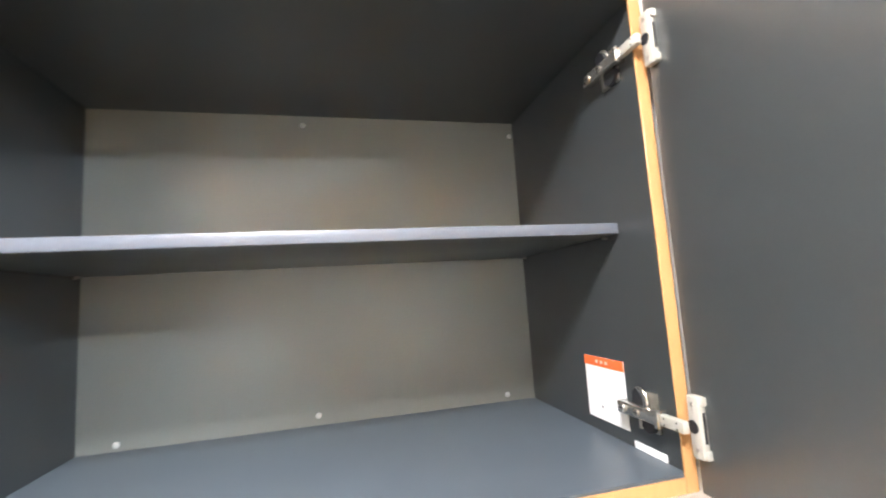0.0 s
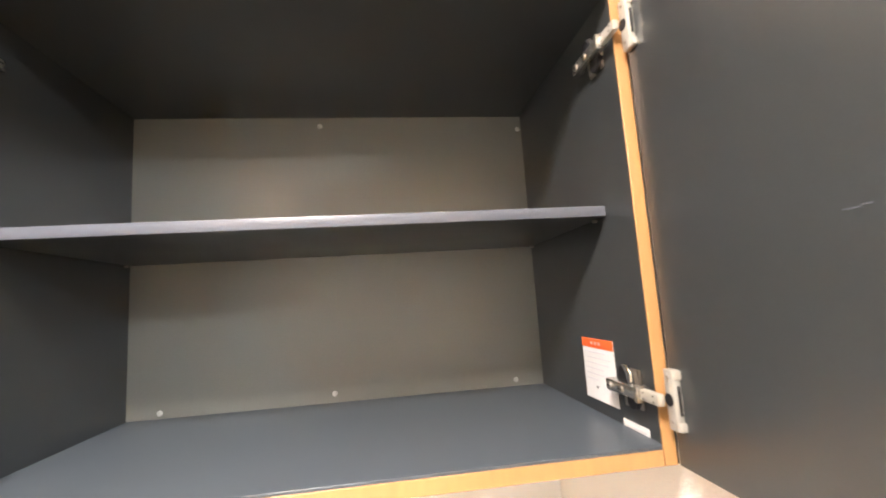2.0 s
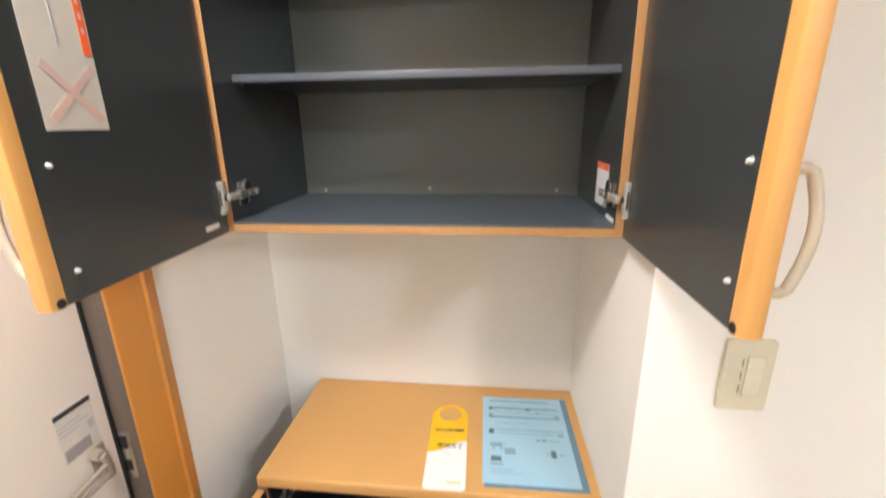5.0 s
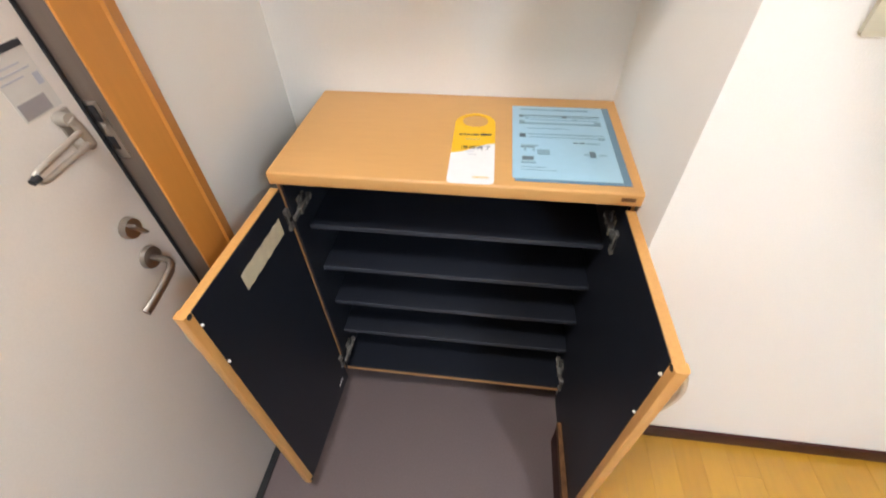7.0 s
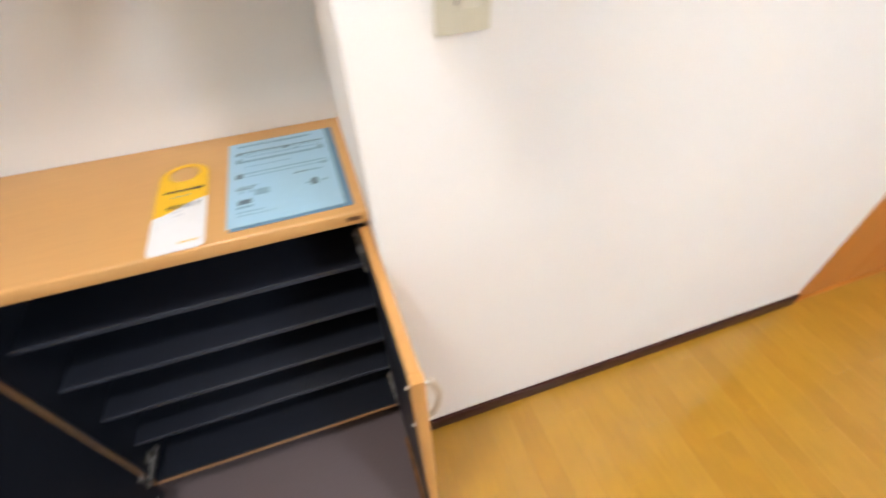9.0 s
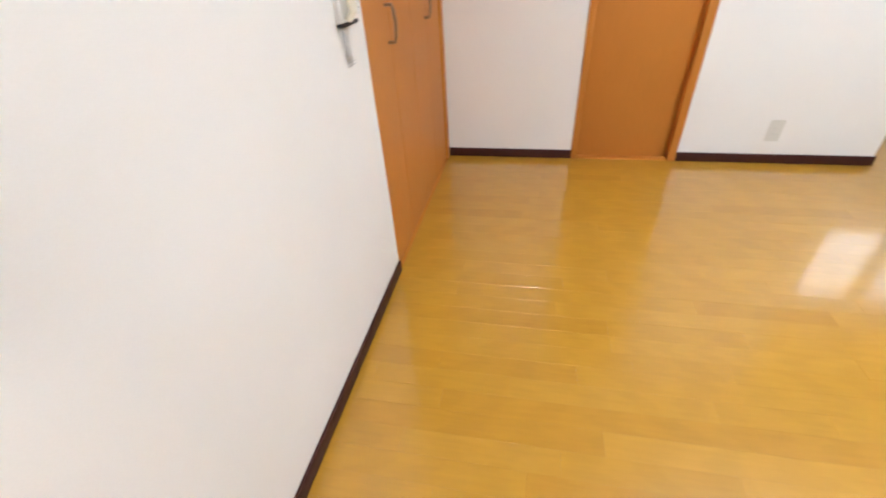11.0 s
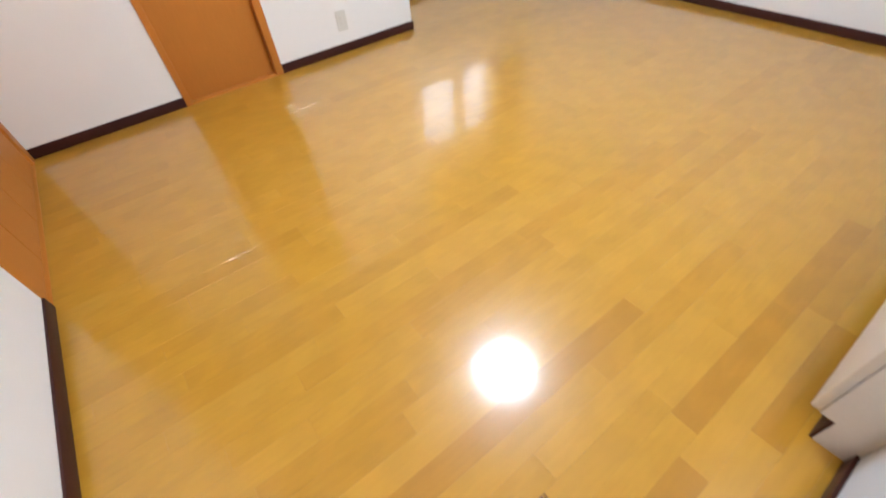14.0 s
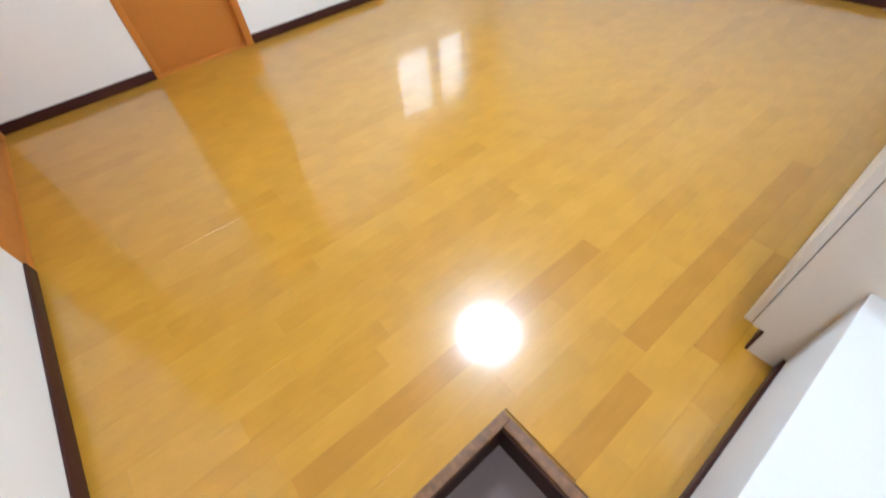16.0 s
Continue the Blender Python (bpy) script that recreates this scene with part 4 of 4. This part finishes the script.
sweep(bm, [(2.140 + 0.008 * math.cos(k * 0.9), -0.014 + 0.006 * math.sin(k * 0.9), 1.006 + 0.0022 * k) for k in range(80)], 0.0016, 0.0016, 6, (0, 0, 1))
part("coiled_cord", bm, WHITE_PLASTIC, ic, "white coiled cord")
pouch = thing("plastic_pouch", (2.038, 0, 0.885), "small clear plastic pouch with papers hung on the wall", "pouch")
bm = bmesh.new()
nu, nz = 10, 14
grid = [[(2.006 + 0.016 * (1 - j / nz) + 0.062 * i / nu, -0.0030 - 0.0014 * math.sin(math.pi * i / nu) - 0.0008 * math.sin(i * 1.3 + j * 0.9) * math.sin(math.pi * i / nu), 0.884 + 0.104 * j / nz) for i in range(nu + 1)] for j in range(nz + 1)]
gv = [[bm.verts.new(p) for p in row] for row in grid]
for j in range(nz):
    for i in range(nu):
        bm.faces.new((gv[j][i], gv[j][i + 1], gv[j + 1][i + 1], gv[j + 1][i]))
bmesh.ops.solidify(bm, geom=bm.faces[:], thickness=0.0010)
part("pouch", bm, POUCH_FILM, pouch, "wrinkled whitish pouch")
bm = bmesh.new()
sweep(bm, [(2.022 + 0.0007 * k + 0.004 * math.sin(k * 1.1), -0.0070, 0.978 - 0.0065 * k) for k in range(11)], 0.0018, 0.0012, 6, (1, 0, 0))
part("cord", bm, GREY_PLASTIC, pouch, "grey folded cord")
for zz, mt in ((0.8845, GREY_PLASTIC), (0.893, VENT_GREY)):
    bm = bmesh.new()
    box(bm, (2.024, -0.0064, zz), (2.080, -0.0052, zz + 0.0022))
    part("seal_strip", bm, mt, pouch, "pale grey sealed strip", False)

# ---- round vent and aerial lead on the recessed wall ----
vent = thing("wall_vent", (EX, -2.950, 0.553), "round grey plastic wall vent with a centre knob", "vent")
bm = bmesh.new()
rod(bm, (EX, -2.950, 0.553), (EX - 0.012, -2.950, 0.553), 0.102, 40, 0.098)
part("flange", bm, VENT_GREY, vent, "grey outer ring")
bm = bmesh.new()
rod(bm, (EX - 0.012, -2.950, 0.553), (EX - 0.026, -2.950, 0.553), 0.086, 40, 0.078)
part("cover", bm, VENT_GREY, vent, "pale grey cover disc")
bm = bmesh.new()
rod(bm, (EX - 0.026, -2.950, 0.553), (EX - 0.036, -2.950, 0.553), 0.012, 18, 0.010)
part("knob", bm, GREY_PLASTIC, vent, "small grey knob")
lead = thing("cable_lead", (EX - 0.03, -2.986, 0.0), "white looped cable with small plug boxes by the skirting", "cable")
bm = bmesh.new()
loop = [(EX - 0.006, -3.001, 0.318), (EX - 0.012, -2.966, 0.324), (EX - 0.014, -2.931, 0.300)]
loop += [(EX - 0.016, -2.958 + 0.050 * math.cos(radians(a)), 0.205 + 0.085 * math.sin(radians(a))) for a in range(40, -260, -20)] + [(EX - 0.018, -2.946, 0.15), (EX - 0.024, -2.956, 0.11)]
sweep(bm, loop, 0.0032, 0.0032, 8)
part("cable", bm, VENT_GREY, lead, "pale grey cable")
bm = bmesh.new()
box(bm, (EX - 0.042, -2.991, 0.012), (EX - 0.012, -2.941, 0.125), None, 0.004)
part("plug_box", bm, VENT_GREY, lead, "pale grey junction box")
bm = bmesh.new()
box(bm, (EX - 0.075, -2.908, 0.0005), (EX - 0.040, -2.874, 0.052), None, 0.004)
part("plug_box", bm, WHITE_PLASTIC, lead, "small white plug")

# ---- window in the recessed wall ----
wy0, wy1, wz0, wz1 = WIN
win = structure("window_1", [((EX + 0.01, wy0, wz0), (EX + 0.09, wy0 + 0.03, wz1)), ((EX + 0.01, wy1 - 0.03, wz0), (EX + 0.09, wy1, wz1)), ((EX + 0.01, wy0, wz0), (EX + 0.09, wy1, wz0 + 0.03)),
                             ((EX + 0.01, wy0, wz1 - 0.03), (EX + 0.09, wy1, wz1))], ALU, "aluminium sliding window with frosted panes", "window", 0.002)
mid = (wy0 + wy1) / 2
for k, (a, b, xo) in enumerate(((wy0 + 0.03, mid - 0.004, 0.06), (mid - 0.012, wy1 - 0.03, 0.03))):
    bm = bmesh.new()
    sa, sb = (0.028, 0.112) if k == 0 else (0.070, 0.028)
    for lo, hi in (((a, wz0 + 0.03), (a + sa, wz1 - 0.03)), ((b - sb, wz0 + 0.03), (b, wz1 - 0.03)), ((a + sa, wz0 + 0.03), (b - sb, wz0 + 0.055)), ((a + sa, wz1 - 0.055), (b - sb, wz1 - 0.03))):
        box(bm, (EX + xo, lo[0], lo[1]), (EX + xo + 0.022, hi[0], hi[1]), None, 0.001)
    sash = part("sash", bm, ALU, win, "aluminium sash")
    bm = bmesh.new()
    box(bm, (EX + xo + 0.008, a + sa, wz0 + 0.055), (EX + xo + 0.013, b - sb, wz1 - 0.055))
    pane = part("pane", bm, GLASS, sash, "frosted glass pane", False)
    pane.visible_shadow = False
structure("trim_window", [((EX - 0.014, SY + 0.004, wz0 + 0.10), (EX - 0.001, wy0, CEIL - 0.004)), ((EX - 0.014, wy1, wz0 - 0.03), (EX - 0.001, wy1 + 0.03, CEIL - 0.004)),
                          ((EX - 0.014, wy0 - 0.03, wz0 - 0.03), (EX - 0.001, wy1, wz0)), ((EX - 0.014, wy0, wz1), (EX - 0.001, wy1, CEIL - 0.004))],
          BEECH_RED, "orange laminate panelling round the window", "panelling", 0.001)

# ---- kitchen base unit ----
KY0, KY1, KX = -3.30, -1.502, 0.445
kit = thing("kitchen_unit", (0.16, -2.44, 0), "cream kitchen base unit with a dark recessed plinth", "kitchen unit")
bm = bmesh.new()
outline(bm, [(WX + 0.002, 0.0), (0.412, 0.0), (0.412, 0.096), (KX, 0.096), (KX, 0.80), (WX + 0.002, 0.80)], 0, 0.018)
bmesh.ops.transform(bm, matrix=Matrix.Translation((0, KY1, 0)) @ Matrix(((1, 0, 0, 0), (0, 0, -1, 0), (0, 1, 0, 0), (0, 0, 0, 1))), verts=bm.verts)
part("side_panel", bm, KITCHEN_WHITE, kit, "cream side panel", False)
bm = bmesh.new()
box(bm, (WX + 0.002, KY0, 0.096), (KX - 0.001, KY1 - 0.019, 0.80))
part("body", bm, KITCHEN_WHITE, kit, "", False)
bm = bmesh.new()
box(bm, (0.4125, KY0, 0.0), (0.420, KY1 - 0.001, 0.0955))
part("plinth", bm, DARK_BROWN, kit, "dark brown recessed plinth", False)
dw = (KY1 - KY0) / 4
for k in range(4):
    y1 = KY1 - dw * k
    bm = bmesh.new()
    box(bm, (KX + 0.002, y1 - dw + 0.003, 0.099), (KX + 0.022, y1 - 0.001, 0.785), None, 0.002)
    part("cabinet_door", bm, KITCHEN_WHITE, kit, "cream laminate door")
bm = bmesh.new()
box(bm, (WX + 0.002, KY0, 0.80), (KX + 0.03, KY1 + 0.004, 0.835), None, 0.004)
part("worktop", bm, NICKEL, kit, "steel worktop")

# ---- ceiling light ----
light = thing("ceiling_light", (LAMP[0], LAMP[1], CEIL), "round white ceiling light, switched on", "ceiling light")
bm = bmesh.new()
rod(bm, (LAMP[0], LAMP[1], CEIL - 0.03), (LAMP[0], LAMP[1], CEIL), 0.35, 48)
part("base", bm, WHITE_PLASTIC, light, "white base ring")
bm = bmesh.new()
rings = []
for k in range(9):
    a = radians(90 * k / 9)
    rings.append([bm.verts.new((LAMP[0] + 0.33 * math.cos(a) * math.cos(2 * math.pi * q / 48), LAMP[1] + 0.33 * math.cos(a) * math.sin(2 * math.pi * q / 48), CEIL - 0.032 - 0.075 * math.sin(a))) for q in range(48)])
tip = bm.verts.new((LAMP[0], LAMP[1], CEIL - 0.107))
for ra, rb in zip(rings, rings[1:]):
    for q in range(48):
        bm.faces.new((ra[q], ra[(q + 1) % 48], rb[(q + 1) % 48], rb[q]))
for q in range(48):
    bm.faces.new((rings[-1][q], rings[-1][(q + 1) % 48], tip))
bm.faces.new(rings[0])
part("diffuser", bm, SCREEN, light, "glowing white diffuser")

eL = thing("entrance_light", (0.15, -0.60, CEIL), "small round entrance ceiling light, switched on", "ceiling light")
bm = bmesh.new()
rod(bm, (0.15, -0.60, CEIL - 0.02), (0.15, -0.60, CEIL), 0.18, 36)
part("base", bm, WHITE_PLASTIC, eL, "white base ring")
bm = bmesh.new()
rod(bm, (0.15, -0.60, CEIL - 0.065), (0.15, -0.60, CEIL - 0.021), 0.155, 36, 0.165)
part("diffuser", bm, GLOBE, eL, "glowing white diffuser")

# ---- wooden floor, strip by strip ----
floor = structure("floor", [((0.737, SY, -0.10), (EX, 0.0, -0.012)), ((WX, SY, -0.10), (0.737, -0.898, -0.012))], SUBFLOOR, "glossy honey yellow strip wood floor", "floor")
structure("floor_closet", [((CL0, 0.0, -0.10), (CL1, BACK, -0.002))], BEECH_RED, "closet floor board", "floor")
SW = 0.0748
rng = random.Random(7)
shapes = {}
GAP = 0.0002


def strip_mesh(w, l, tone):
    """One strip with eased edges; alike strips share it."""
    key = (round(w, 4), round(l, 4), tone)
    if key not in shapes:
        bm = bmesh.new()
        c = 0.0003
        lo = [bm.verts.new(p) for p in ((0, 0, -0.012), (w, 0, -0.012), (w, l, -0.012), (0, l, -0.012))]
        mid_ = [bm.verts.new(p) for p in ((0, 0, -c), (w, 0, -c), (w, l, -c), (0, l, -c))]
        hi = [bm.verts.new(p) for p in ((c, c, 0), (w - c, c, 0), (w - c, l - c, 0), (c, l - c, 0))]
        bm.faces.new(hi)
        for a, b in ((lo, mid_), (mid_, hi)):
            for k in range(4):
                bm.faces.new((a[k], a[(k + 1) % 4], b[(k + 1) % 4], b[k]))
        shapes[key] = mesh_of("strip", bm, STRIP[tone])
    return shapes[key]


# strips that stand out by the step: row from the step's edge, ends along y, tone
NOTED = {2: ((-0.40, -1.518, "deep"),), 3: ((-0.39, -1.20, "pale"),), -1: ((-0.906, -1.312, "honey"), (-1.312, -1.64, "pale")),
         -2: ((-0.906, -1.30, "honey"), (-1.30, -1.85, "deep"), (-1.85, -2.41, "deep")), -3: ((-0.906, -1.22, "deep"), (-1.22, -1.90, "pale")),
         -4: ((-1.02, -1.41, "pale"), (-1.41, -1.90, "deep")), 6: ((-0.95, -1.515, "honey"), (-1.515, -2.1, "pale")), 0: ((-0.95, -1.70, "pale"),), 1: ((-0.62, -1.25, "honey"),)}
LENGTHS = (0.3, 0.45, 0.6, 0.75, 0.9)
rest = {k: ([], []) for k in STRIP_TONES}
made = 0
for row in list(range(int((EX - 0.737) / SW) + 1)) + list(range(-1, -7, -1)):
    x, ytop, end = 0.737 + SW * row, (-0.002 if row >= 0 else -0.900), SY + 0.004
    w = min(SW, EX - x - 0.001)
    cuts = [(a, b, t) for a, b, t in NOTED.get(row, ())]
    pieces = []
    y = ytop + rng.choice((0, 0.12, 0.24, 0.36, 0.48))
    while y > end + 0.03:
        nxt = [c for c in cuts if c[0] <= y + 1e-6]
        if nxt and nxt[0][0] > y - 1e-3:
            pieces.append(nxt[0])
            y = nxt[0][1]
            cuts.remove(nxt[0])
            continue
        l = rng.choice(LENGTHS)
        low = max(y - l, end, nxt[0][0] if nxt else end)
        if nxt and low - nxt[0][0] < 0.12:
            low = nxt[0][0]
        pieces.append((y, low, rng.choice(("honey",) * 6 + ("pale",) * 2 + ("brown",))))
        y = low
    for a, b, tone in pieces:
        y1, y0 = min(a, ytop), max(b, end)
        if y1 - y0 < 0.02:
            continue
        me = strip_mesh(w - GAP, round(y1 - y0 - GAP, 4), tone)
        lean, dip, lift = rng.uniform(-0.002, 0.002), rng.uniform(-0.0005, 0.0005), rng.uniform(-0.0001, 0.0001)
        if made < 300 and x < 2.75 and y1 > -3.2:
            ob = new("floor_strip", me)
            ob.parent = floor
            ob.location = (x, y0, lift)
            ob.rotation_euler = (dip, lean, 0)
            made += 1
        else:
            rest_v, rest_f = rest[tone]
            k = len(rest_v)
            rest_v += [(v.co.x + x, v.co.y + y0, v.co.z + lift - lean * v.co.x + dip * v.co.y) for v in me.vertices]
            rest_f += [[k + i for i in p.vertices] for p in me.polygons]
for tone, (rest_v, rest_f) in rest.items():
    far_strips = bpy.data.meshes.new("far_strips")
    far_strips.from_pydata(rest_v, [], rest_f)
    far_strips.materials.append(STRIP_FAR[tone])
    ob = new("far_strips", far_strips)
    ob.parent = floor
    tagged(ob, "farther strips of the same wood floor", kind="stuff")
